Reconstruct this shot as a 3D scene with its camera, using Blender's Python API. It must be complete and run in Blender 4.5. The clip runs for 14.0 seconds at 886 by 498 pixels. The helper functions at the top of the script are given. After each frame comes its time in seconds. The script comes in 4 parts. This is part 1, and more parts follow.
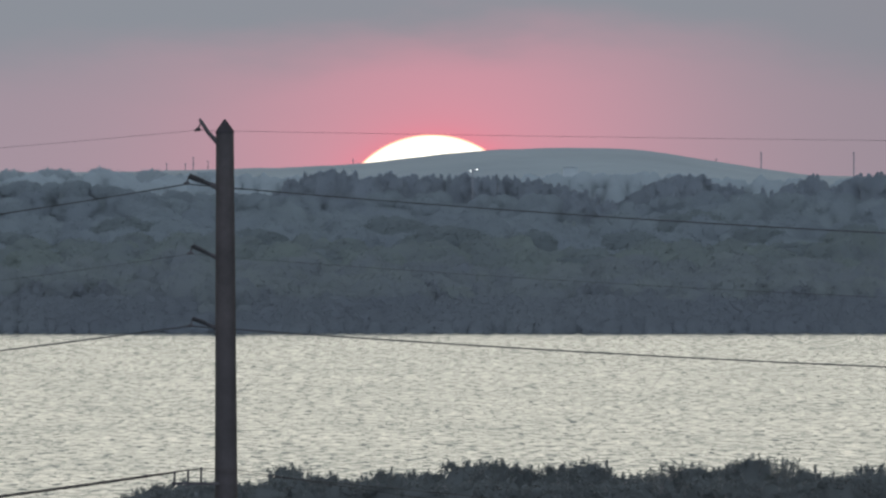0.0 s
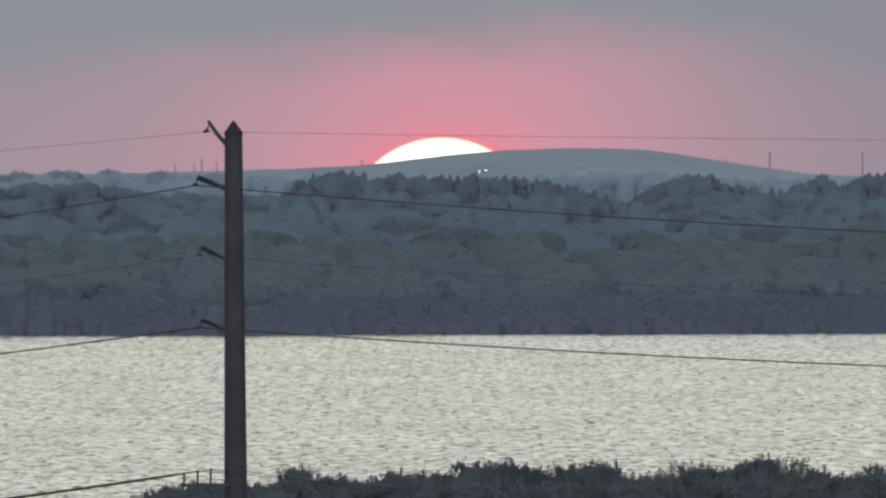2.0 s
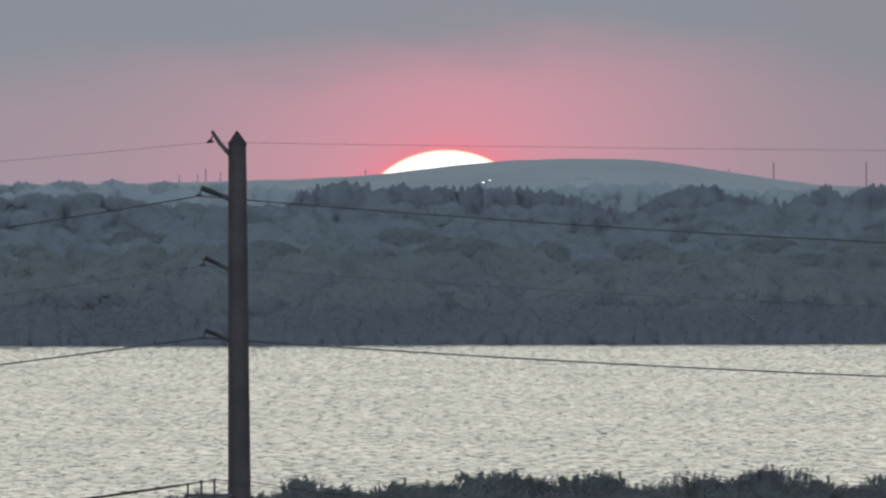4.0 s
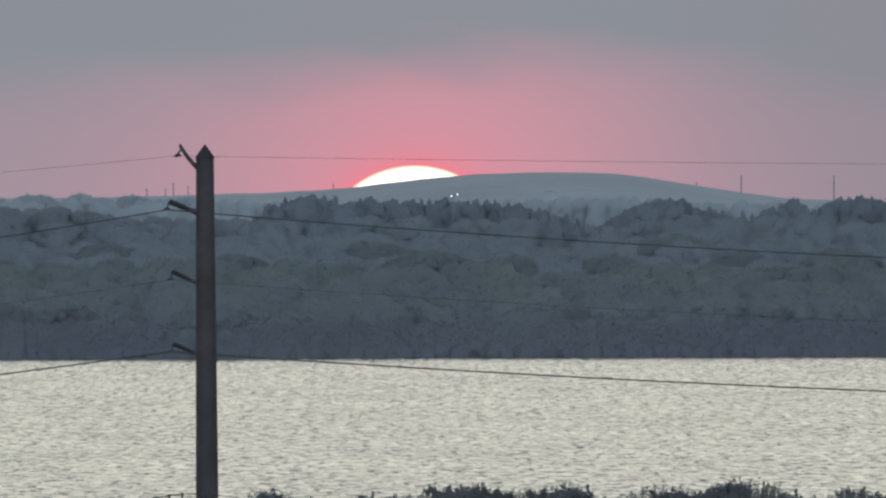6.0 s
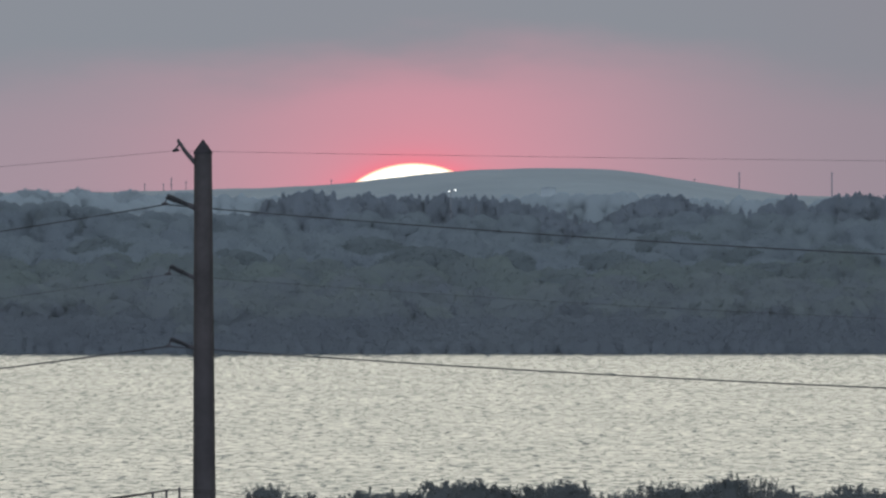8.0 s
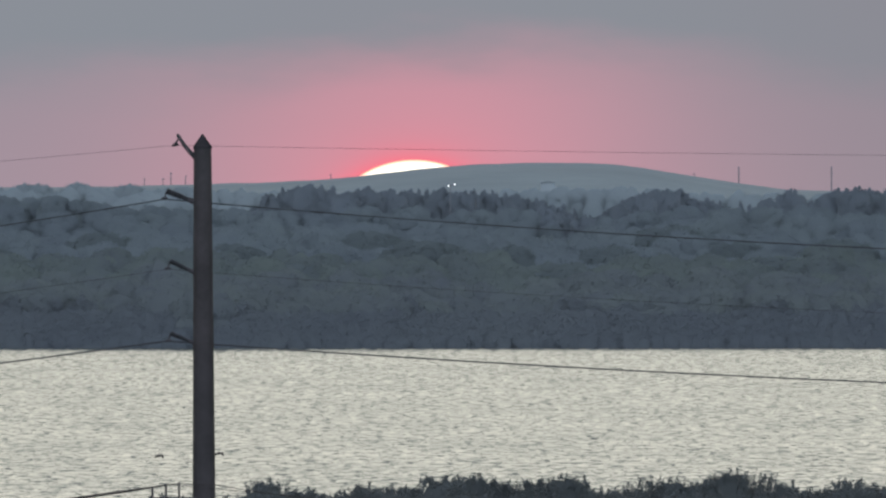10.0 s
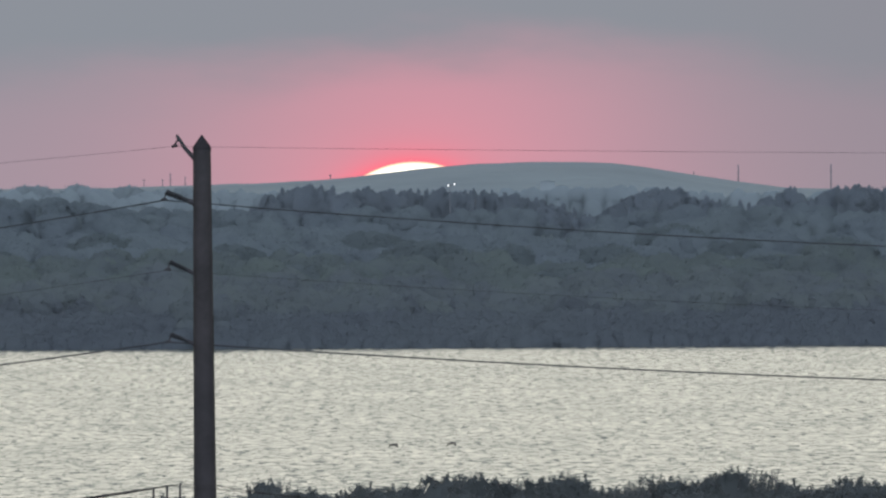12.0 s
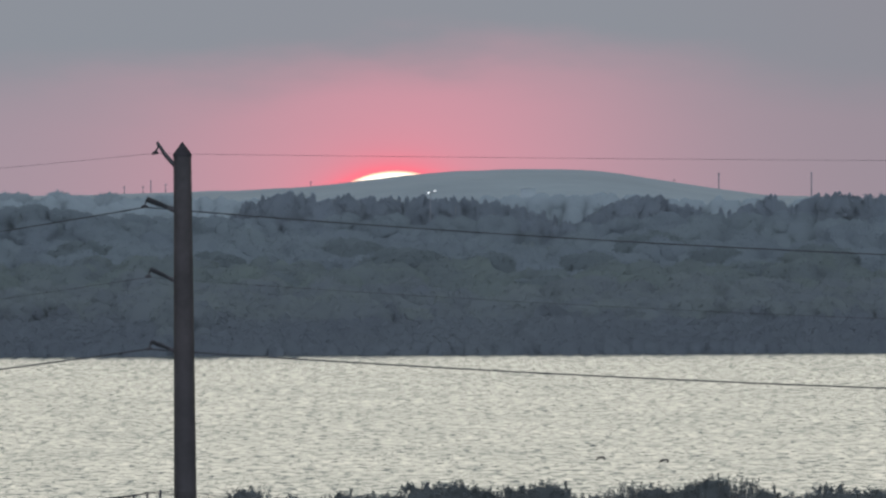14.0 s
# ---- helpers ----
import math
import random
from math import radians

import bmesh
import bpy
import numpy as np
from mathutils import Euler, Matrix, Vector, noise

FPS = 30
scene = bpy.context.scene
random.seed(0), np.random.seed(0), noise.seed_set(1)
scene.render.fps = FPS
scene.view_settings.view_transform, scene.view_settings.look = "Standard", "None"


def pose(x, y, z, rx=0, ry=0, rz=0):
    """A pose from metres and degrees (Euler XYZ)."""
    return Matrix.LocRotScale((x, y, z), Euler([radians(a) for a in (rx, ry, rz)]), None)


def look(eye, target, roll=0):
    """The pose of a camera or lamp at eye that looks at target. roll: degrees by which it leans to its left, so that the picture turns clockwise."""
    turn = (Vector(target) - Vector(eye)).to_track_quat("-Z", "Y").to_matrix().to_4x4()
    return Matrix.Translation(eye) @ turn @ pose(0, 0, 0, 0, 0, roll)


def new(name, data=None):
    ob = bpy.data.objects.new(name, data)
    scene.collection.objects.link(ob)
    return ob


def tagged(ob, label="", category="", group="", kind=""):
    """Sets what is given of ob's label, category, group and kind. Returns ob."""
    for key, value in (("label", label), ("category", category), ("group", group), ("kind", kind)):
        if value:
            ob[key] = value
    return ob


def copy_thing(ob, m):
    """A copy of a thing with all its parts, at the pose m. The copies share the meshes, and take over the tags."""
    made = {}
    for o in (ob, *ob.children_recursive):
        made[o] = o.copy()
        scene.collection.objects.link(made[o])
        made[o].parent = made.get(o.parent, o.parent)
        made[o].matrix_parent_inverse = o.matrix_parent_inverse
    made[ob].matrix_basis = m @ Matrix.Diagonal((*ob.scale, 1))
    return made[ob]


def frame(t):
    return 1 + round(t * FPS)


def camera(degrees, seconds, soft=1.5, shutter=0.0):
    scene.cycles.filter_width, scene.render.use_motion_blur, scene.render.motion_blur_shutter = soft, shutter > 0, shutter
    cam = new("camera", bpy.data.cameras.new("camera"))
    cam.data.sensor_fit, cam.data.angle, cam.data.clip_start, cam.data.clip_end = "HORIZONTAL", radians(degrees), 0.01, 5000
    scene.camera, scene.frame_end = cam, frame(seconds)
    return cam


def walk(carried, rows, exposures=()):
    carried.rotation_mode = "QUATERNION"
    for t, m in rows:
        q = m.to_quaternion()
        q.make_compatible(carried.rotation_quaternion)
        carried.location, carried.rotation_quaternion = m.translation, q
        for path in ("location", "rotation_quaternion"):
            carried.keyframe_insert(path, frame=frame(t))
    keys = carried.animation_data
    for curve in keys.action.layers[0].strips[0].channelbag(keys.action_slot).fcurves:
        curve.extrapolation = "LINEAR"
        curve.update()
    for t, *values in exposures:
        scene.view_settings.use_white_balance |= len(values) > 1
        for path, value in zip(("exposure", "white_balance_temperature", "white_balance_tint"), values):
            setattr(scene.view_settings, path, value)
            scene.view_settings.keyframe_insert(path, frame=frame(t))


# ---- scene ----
EYE = (0.0, 0.0, 15.0)
cam = camera(2.4, 14.0, soft=2.4)

# seconds, bearing and elevation of the optical axis in degrees, roll in degrees
AIM = [
    (0.0, 0.0000, -0.2158, 0.000),
    (0.5, 0.0415, -0.2000, 0.038),
    (1.0, 0.0565, -0.1936, -0.095),
    (1.5, 0.0085, -0.2016, -0.094),
    (2.0, -0.0242, -0.2137, -0.157),
    (2.5, -0.0529, -0.2145, -0.201),
    (3.0, -0.0514, -0.2113, -0.154),
    (3.2, -0.0545, -0.2067, -0.154),
    (5.3, 0.0344, -0.1484, -0.123),
    (5.5, 0.0436, -0.1446, -0.123),
    (6.0, 0.0533, -0.1486, -0.179),
    (6.5, 0.0576, -0.1555, -0.137),
    (7.0, 0.0578, -0.1552, -0.160),
    (7.5, 0.0617, -0.1575, -0.060),
    (8.0, 0.0592, -0.1607, -0.033),
    (8.2, 0.0561, -0.1653, -0.033),
    (10.3, 0.0606, -0.1802, -0.039),
    (10.5, 0.0606, -0.1847, -0.039),
    (11.0, 0.0725, -0.1836, -0.040),
    (11.5, 0.0753, -0.1854, -0.249),
    (12.0, 0.0607, -0.1763, -0.325),
    (12.5, 0.0681, -0.1683, -0.376),
    (13.0, 0.0782, -0.1592, -0.334),
    (13.5, 0.0980, -0.1564, -0.348),
    (14.0, 0.1138, -0.1570, -0.285),
]


def toward(bearing, elevation, d):
    """The point at depth d (along +y) on a bearing and elevation in degrees, seen from the eye."""
    return (math.tan(radians(bearing)) * d, d, EYE[2] + math.tan(radians(elevation)) * d)


walk(cam, [(t, look(EYE, toward(b, e, 1000.0), r)) for t, b, e, r in AIM],
     [(0.0, 0.04), (3.0, 0.03), (6.0, 0.02), (11.0, 0.01), (12.0, 0.07), (13.5, 0.06), (14.0, 0.06)])

# one step of bearing or elevation is one pixel of the camera's view, the angle of 1 m at 37427 m
STEP = 1.0 / 37427.0


def spot(u, v, d):
    """The place at depth d, u steps right of the middle bearing, v steps above the eye's level."""
    return Vector((u * STEP * d, d, EYE[2] + v * STEP * d))


# ---- world, sun ----
def build_world():
    world = bpy.data.worlds.new("dusk_sky")
    scene.world = world
    world.use_nodes = True
    nt = world.node_tree
    nt.nodes.clear()
    N, L = nt.nodes.new, nt.links.new

    def sock(n, i, v):
        if isinstance(v, (int, float)):
            n.inputs[i].default_value = v
        else:
            L(v, n.inputs[i])

    def calc(op, a, b=0.0, c=0.0):
        n = N("ShaderNodeMath")
        n.operation = op
        for i, v in enumerate((a, b, c)):
            sock(n, i, v)
        return n.outputs[0]

    def ramp01(x, lo, hi):
        n = N("ShaderNodeMapRange")
        n.interpolation_type = "SMOOTHSTEP"
        sock(n, 0, x)
        n.inputs[1].default_value, n.inputs[2].default_value = lo, hi
        return n.outputs[0]

    def mix(fac, a, b):
        n = N("ShaderNodeMix")
        n.data_type = "RGBA"
        sock(n, 0, fac)
        for i, v in ((6, a), (7, b)):
            if isinstance(v, tuple):
                n.inputs[i].default_value = (*v, 1)
            else:
                L(v, n.inputs[i])
        return n.outputs[2]

    tc = N("ShaderNodeTexCoord")
    sep = N("ShaderNodeSeparateXYZ")
    L(tc.outputs["Generated"], sep.inputs[0])
    x, y, z = sep.outputs
    yy = calc("MAXIMUM", y, 0.02)
    u = calc("DIVIDE", calc("DIVIDE", x, yy), STEP)
    v = calc("DIVIDE", calc("DIVIDE", z, yy), STEP)
    # ragged lower edge of the grey cloud deck
    comb = N("ShaderNodeCombineXYZ")
    L(calc("MULTIPLY", u, 0.0022), comb.inputs[0])
    L(calc("MULTIPLY", v, 0.007), comb.inputs[1])
    ns = N("ShaderNodeTexNoise")
    L(comb.outputs[0], ns.inputs["Vector"])
    ns.inputs["Scale"].default_value = 1.0
    ns.inputs["Detail"].default_value = 4.0
    ns.inputs["Roughness"].default_value = 0.5
    rag = calc("MULTIPLY", calc("SUBTRACT", ns.outputs[0], 0.5), 190.0)
    vr = calc("ADD", calc("ADD", v, rag), calc("ADD", calc("MULTIPLY", ramp01(u, -320.0, 60.0), -36.0), calc("ADD", calc("MULTIPLY", ramp01(u, 250.0, 800.0), 55.0), 30.0)))
    pink_v = calc("MULTIPLY", calc("SUBTRACT", 1.0, ramp01(vr, 150.0, 300.0)), calc("SUBTRACT", 1.0, calc("MULTIPLY", ramp01(v, -20.0, 300.0), 0.35)))
    du = calc("DIVIDE", calc("SUBTRACT", u, 15.0), 440.0)
    pink_u = calc("POWER", 2.718, calc("MULTIPLY", calc("MULTIPLY", du, du), -1.0))
    streak = calc("ADD", calc("MULTIPLY", ns.outputs[0], 0.3), 0.85)
    pink = calc("MULTIPLY", calc("MULTIPLY", pink_v, streak), pink_u)
    low = mix(pink, mix(pink_v, (0.254, 0.273, 0.310), (0.355, 0.281, 0.330)), (0.625, 0.302, 0.367))
    # aureole close round the sun
    sx = calc("SUBTRACT", u, -14.0)
    sy = calc("MULTIPLY", calc("SUBTRACT", v, -118.0), 1.05)
    rr = calc("SQRT", calc("ADD", calc("MULTIPLY", sx, sx), calc("MULTIPLY", sy, sy)))
    edge = calc("MAXIMUM", calc("SUBTRACT", rr, 168.0), 0.0)
    halo = calc("ADD", calc("MULTIPLY", calc("POWER", 2.718, calc("DIVIDE", edge, -20.0)), 0.70),
                calc("MULTIPLY", calc("POWER", 2.718, calc("DIVIDE", edge, -85.0)), 0.27))
    low = mix(calc("MINIMUM", halo, 1.0), low, (0.98, 0.20, 0.265))
    low = mix(calc("MULTIPLY", ramp01(u, 250.0, 950.0), 0.45), low, (0.262, 0.236, 0.272))
    # above the view: pale overcast, cooler towards the zenith
    nish = N("ShaderNodeTexSky")
    nish.sky_type = "NISHITA"
    nish.sun_disc = False
    nish.sun_elevation = radians(1.0)
    nish.sun_rotation = 0.0
    # behind the eye an overbright sky is added to light the sides seen
    ahead = ramp01(y, -1.0, -0.2)
    veil = mix(ramp01(z, 0.30, 0.9), mix(ahead, (3.45, 3.8, 4.52), (0.782, 0.804, 0.715)), (0.685, 0.742, 0.83))
    high = N("ShaderNodeMix")
    high.data_type, high.blend_type = "RGBA", "ADD"
    high.inputs[0].default_value = 0.001
    L(veil, high.inputs[6])
    L(nish.outputs[0], high.inputs[7])
    start = mix(ahead, (3.35, 3.69, 4.39), low)
    whole = mix(ramp01(z, 0.0095, 0.035), start, high.outputs[2])
    bg = N("ShaderNodeBackground")
    L(whole, bg.inputs[0])
    bg.inputs[1].default_value = 1.0
    out = N("ShaderNodeOutputWorld")
    L(bg.outputs[0], out.inputs[0])


build_world()
sun_data = bpy.data.lights.new("sunlight", "SUN")
sun_data.energy, sun_data.angle, sun_data.color = 0.006, radians(20.0), (1.0, 0.45, 0.35)
sunlight = new("sunlight", sun_data)
sunlight.matrix_world = look((0, 3000, 80), (0, 0, 28))


# ---- materials ----
def material(name, dark, light, rough=0.8, scale=1.0, bump=0.3, island=0.0, metal=0.0, detail=6.0, bump_scale=None, dist=0.05, spec=0.3, thin=0.0):
    """Noise between two colours at two scales, with a fine relief."""
    m = bpy.data.materials.new(name)
    m.use_nodes = True
    nt = m.node_tree
    N, L = nt.nodes.new, nt.links.new
    b = nt.nodes["Principled BSDF"]
    b.inputs["Roughness"].default_value, b.inputs["Metallic"].default_value = rough, metal
    b.inputs["Specular IOR Level"].default_value = spec
    tc = N("ShaderNodeTexCoord")
    n1, n2 = N("ShaderNodeTexNoise"), N("ShaderNodeTexNoise")
    for n, s in ((n1, scale), (n2, scale * 7.3)):
        L(tc.outputs["Object"], n.inputs["Vector"])
        n.inputs["Scale"].default_value, n.inputs["Detail"].default_value = s, detail
    add = N("ShaderNodeMath")
    add.operation = "MULTIPLY_ADD"
    L(n2.outputs[0], add.inputs[0])
    add.inputs[1].default_value = 0.5
    L(n1.outputs[0], add.inputs[2])
    fac = add.outputs[0]
    if island:
        g = N("ShaderNodeNewGeometry")
        a2 = N("ShaderNodeMath")
        a2.operation = "MULTIPLY_ADD"
        L(g.outputs["Random Per Island"], a2.inputs[0])
        a2.inputs[1].default_value = island
        L(fac, a2.inputs[2])
        fac = a2.outputs[0]
    r = N("ShaderNodeMapRange")
    L(fac, r.inputs[0])
    r.inputs[1].default_value, r.inputs[2].default_value = 0.45, 1.05 + island
    mx = N("ShaderNodeMix")
    mx.data_type = "RGBA"
    L(r.outputs[0], mx.inputs[0])
    mx.inputs[6].default_value, mx.inputs[7].default_value = (*dark, 1), (*light, 1)
    L(mx.outputs[2], b.inputs["Base Color"])
    if thin:
        tr, sh = N("ShaderNodeBsdfTranslucent"), N("ShaderNodeMixShader")
        L(mx.outputs[2], tr.inputs[0])
        sh.inputs[0].default_value = thin
        L(b.outputs[0], sh.inputs[1])
        L(tr.outputs[0], sh.inputs[2])
        L(sh.outputs[0], nt.nodes["Material Output"].inputs[0])
    if bump:
        bn = N("ShaderNodeBump")
        bn.inputs["Strength"].default_value, bn.inputs["Distance"].default_value = bump, dist
        n3 = N("ShaderNodeTexNoise")
        L(tc.outputs["Object"], n3.inputs["Vector"])
        n3.inputs["Scale"].default_value = bump_scale or scale * 9
        n3.inputs["Detail"].default_value = 5
        L(n3.outputs[0], bn.inputs["Height"])
        L(bn.outputs[0], b.inputs["Normal"])
    return m


def glowing(name, color, strength):
    m = bpy.data.materials.new(name)
    m.use_nodes = True
    nt = m.node_tree
    nt.nodes.clear()
    e, o = nt.nodes.new("ShaderNodeEmission"), nt.nodes.new("ShaderNodeOutputMaterial")
    e.inputs[0].default_value, e.inputs[1].default_value = (*color, 1), strength
    nt.links.new(e.outputs[0], o.inputs[0])
    return m


def sun_material():
    """White heart, darker orange limb."""
    m = glowing("sun_surface", (1, 1, 1), 1.0)
    nt = m.node_tree
    N, L = nt.nodes.new, nt.links.new
    tc, sep = N("ShaderNodeTexCoord"), N("ShaderNodeSeparateXYZ")
    L(tc.outputs["Generated"], sep.inputs[0])
    cb, ln = N("ShaderNodeCombineXYZ"), N("ShaderNodeVectorMath")
    for i in (0, 2):
        ma = N("ShaderNodeMath")
        ma.operation = "MULTIPLY_ADD"
        L(sep.outputs[i], ma.inputs[0])
        ma.inputs[1].default_value, ma.inputs[2].default_value = 2.0, -1.0
        L(ma.outputs[0], cb.inputs[i])
    ln.operation = "LENGTH"
    L(cb.outputs[0], ln.inputs[0])
    rm = N("ShaderNodeValToRGB")
    L(ln.outputs["Value"], rm.inputs[0])
    el = rm.color_ramp.elements
    el[0].position, el[0].color = 0.955, (1.9, 1.75, 1.5, 1)
    el[1].position, el[1].color = 1.0, (1.5, 0.62, 0.38, 1)
    L(rm.outputs[0], nt.nodes["Emission"].inputs[0])
    return m


def water_material():
    m = bpy.data.materials.new("lake_water")
    m.use_nodes = True
    nt = m.node_tree
    N, L = nt.nodes.new, nt.links.new
    b = nt.nodes["Principled BSDF"]
    b.inputs["Base Color"].default_value = (0.045, 0.055, 0.05, 1)
    b.inputs["Roughness"].default_value = 0.07
    b.inputs["IOR"].default_value = 1.33
    tc = N("ShaderNodeTexCoord")

    def field(scale, sx, sy, detail, color=False):
        n, mp = N("ShaderNodeTexNoise"), N("ShaderNodeMapping")
        mp.inputs["Scale"].default_value = (sx, sy, 1.0)
        L(tc.outputs["Object"], mp.inputs[0])
        L(mp.outputs[0], n.inputs["Vector"])
        n.inputs["Scale"].default_value, n.inputs["Detail"].default_value = scale, detail
        return n.outputs["Color"] if color else n.outputs[0]

    # small wave faces tipped towards the eye, steeper in dashes fitted to the view
    fine = field(2.6, 1.0, 0.7, 2, True)

    def span(x, lo, hi, out0, out1):
        rm = N("ShaderNodeMapRange")
        for i, v in enumerate((lo, hi, out0, out1)):
            rm.inputs[i + 1].default_value = v
        L(x, rm.inputs[0])
        return rm.outputs[0]

    def plus(x, y):
        n = N("ShaderNodeMath")
        L(x, n.inputs[0])
        L(y, n.inputs[1])
        return n.outputs[0]

    mottle = plus(span(field(1.0, 1.1, 0.16, 4), 0.36, 0.64, 0.015, 0.17), span(field(1.0, 0.10, 0.02, 3), 0.35, 0.65, 0.0, 0.05))
    dashes = plus(span(field(1.0, 1.5, 0.19, 3), 0.578, 0.665, 0.0, 0.57), span(field(1.9, 1.5, 0.17, 3), 0.592, 0.682, 0.0, 0.57))
    steep = plus(mottle, dashes)
    off, fac = N("ShaderNodeVectorMath"), N("ShaderNodeVectorMath")
    off.operation, fac.operation = "MULTIPLY_ADD", "SCALE"
    L(fine, off.inputs[0])
    off.inputs[1].default_value, off.inputs[2].default_value = (1.2, -1.0, 0.0), (-0.6, 0.0, 0.0)
    L(off.outputs[0], fac.inputs[0])
    L(steep, fac.inputs["Scale"])
    geo, add, nor = N("ShaderNodeNewGeometry"), N("ShaderNodeVectorMath"), N("ShaderNodeVectorMath")
    add.operation, nor.operation = "ADD", "NORMALIZE"
    L(geo.outputs["Normal"], add.inputs[0])
    L(fac.outputs[0], add.inputs[1])
    L(add.outputs[0], nor.inputs[0])
    L(nor.outputs[0], b.inputs["Normal"])
    return m


M_WATER = water_material()
M_GROUND = material("marsh_ground", (0.05, 0.055, 0.035), (0.12, 0.11, 0.07), 0.95, 0.05, 0.4)
# blue-grey of the air over the mound is put into the grass colour
M_HILL = material("hazed_mound_grass", (0.0902, 0.1164, 0.1401), (0.1283, 0.1639, 0.1852), 0.95, 0.03, 0.3, dist=0.3)
M_MANGROVE = material("mangrove_leaves", (0.0518, 0.0614, 0.0658), (0.0720, 0.0831, 0.0860), 0.85, 0.5, 0.0, spec=0.1, island=0.15, thin=0.35)
M_SHORE = material("shore_leaves", (0.0513, 0.0618, 0.0740), (0.0635, 0.0757, 0.0848), 0.85, 0.10, 0.0, island=0.08, spec=0.1, thin=0.12)
# leaf colours with distance haze mixed in, palest furthest off
M_WOODS = material("hazed_woodland_leaves", (0.0524, 0.0640, 0.0742), (0.0684, 0.0863, 0.0810), 0.85, 0.10, 0.0, island=0.08, spec=0.1, thin=0.12)
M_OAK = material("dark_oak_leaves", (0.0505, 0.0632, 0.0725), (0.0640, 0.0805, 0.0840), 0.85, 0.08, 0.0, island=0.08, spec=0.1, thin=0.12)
M_BELT = material("hazed_near_leaves", (0.0549, 0.0651, 0.0788), (0.0707, 0.0864, 0.0851), 0.85, 0.12, 0.0, island=0.08, spec=0.1, thin=0.12)
M_BACK = material("hazed_inland_leaves", (0.0617, 0.0761, 0.0915), (0.0812, 0.1012, 0.1090), 0.85, 0.08, 0.0, island=0.08, spec=0.1, thin=0.12)
M_PINE = material("hazed_skyline_leaves", (0.0687, 0.0844, 0.1021), (0.0883, 0.1045, 0.1188), 0.85, 0.10, 0.0, island=0.08, spec=0.1, thin=0.12)
M_FARWOODS = material("hazed_distant_leaves", (0.1194, 0.1460, 0.1625), (0.1320, 0.1599, 0.1748), 0.9, 0.03, 0.0, island=0.08, spec=0.1, thin=0.12)
M_BARK = material("bark", (0.085, 0.084, 0.085), (0.14, 0.136, 0.132), 0.9, 3.0, 0.5)
M_POLE = material("weathered_pole", (0.0150, 0.0145, 0.0160), (0.0325, 0.0306, 0.0335), 0.75, 1.3, 0.4, dist=0.02, spec=0.12)
M_CAP = material("dull_metal_cap", (0.012, 0.012, 0.014), (0.022, 0.021, 0.024), 0.9, 4.0, 0.2, spec=0.05)
M_STEEL = material("galvanised_steel", (0.020, 0.020, 0.023), (0.042, 0.042, 0.046), 0.8, 6.0, 0.2, spec=0.1)
M_POLYMER = material("dark_polymer", (0.014, 0.015, 0.017), (0.028, 0.029, 0.033), 0.85, 8.0, 0.1, spec=0.08)
M_WIRE = material("oxidised_wire", (0.0194, 0.0216, 0.0243), (0.0340, 0.0378, 0.0423), 0.9, 5.0, 0.0, spec=0.05)
M_CABLE = material("black_cable_sheath", (0.016, 0.015, 0.015), (0.032, 0.030, 0.029), 0.85, 4.0, 0.2, spec=0.05)
M_MAST = material("far_mast_steel", (0.075, 0.075, 0.09), (0.10, 0.10, 0.115), 0.7, 1.0, 0.0)
M_LAMPPOST = material("lamp_post_steel", (0.07, 0.08, 0.095), (0.10, 0.11, 0.125), 0.7, 1.0, 0.0)
M_WALL = material("pale_wall", (0.1330, 0.1610, 0.1800), (0.1490, 0.1800, 0.1960), 0.8, 0.5, 0.1)
M_ROOF = material("grey_roof", (0.1200, 0.1450, 0.1630), (0.1350, 0.1630, 0.1780), 0.7, 0.5, 0.1)
M_FEATHER = material("dark_feathers", (0.03, 0.028, 0.026), (0.07, 0.062, 0.055), 0.7, 12.0, 0.1)
M_SUN = sun_material()
M_LAMP = glowing("lit_floodlight", (0.95, 1.0, 0.98), 3.0)


# ---- mesh helpers ----
def mesh_of(name, verts, faces, mat, smooth=False):
    verts = np.asarray(verts, dtype=np.float32).reshape(-1, 3)
    me = bpy.data.meshes.new(name)
    if isinstance(faces, np.ndarray):
        k = faces.shape[1]
        me.vertices.add(len(verts))
        me.vertices.foreach_set("co", verts.ravel())
        me.loops.add(faces.size)
        me.loops.foreach_set("vertex_index", faces.astype(np.int32).ravel())
        me.polygons.add(len(faces))
        me.polygons.foreach_set("loop_start", np.arange(0, faces.size, k, dtype=np.int32))
        me.update(calc_edges=True)
    else:
        me.from_pydata(verts.tolist(), [], faces)
    me.materials.append(mat)
    if smooth:
        me.polygons.foreach_set("use_smooth", np.ones(len(me.polygons), dtype=bool))
    me.update()
    return me


def part(name, bm, mat, parent, label="", smooth=False):
    """Link a bmesh or a mesh as one object under a thing or a part."""
    if isinstance(bm, bmesh.types.BMesh):
        me = bpy.data.meshes.new(name)
        bmesh.ops.recalc_face_normals(bm, faces=bm.faces[:])
        bm.to_mesh(me)
        bm.free()
        me.materials.append(mat)
        if smooth:
            me.polygons.foreach_set("use_smooth", np.ones(len(me.polygons), dtype=bool))
    else:
        me = bm
    ob = new(name, me)
    ob.parent = parent
    return tagged(ob, label)


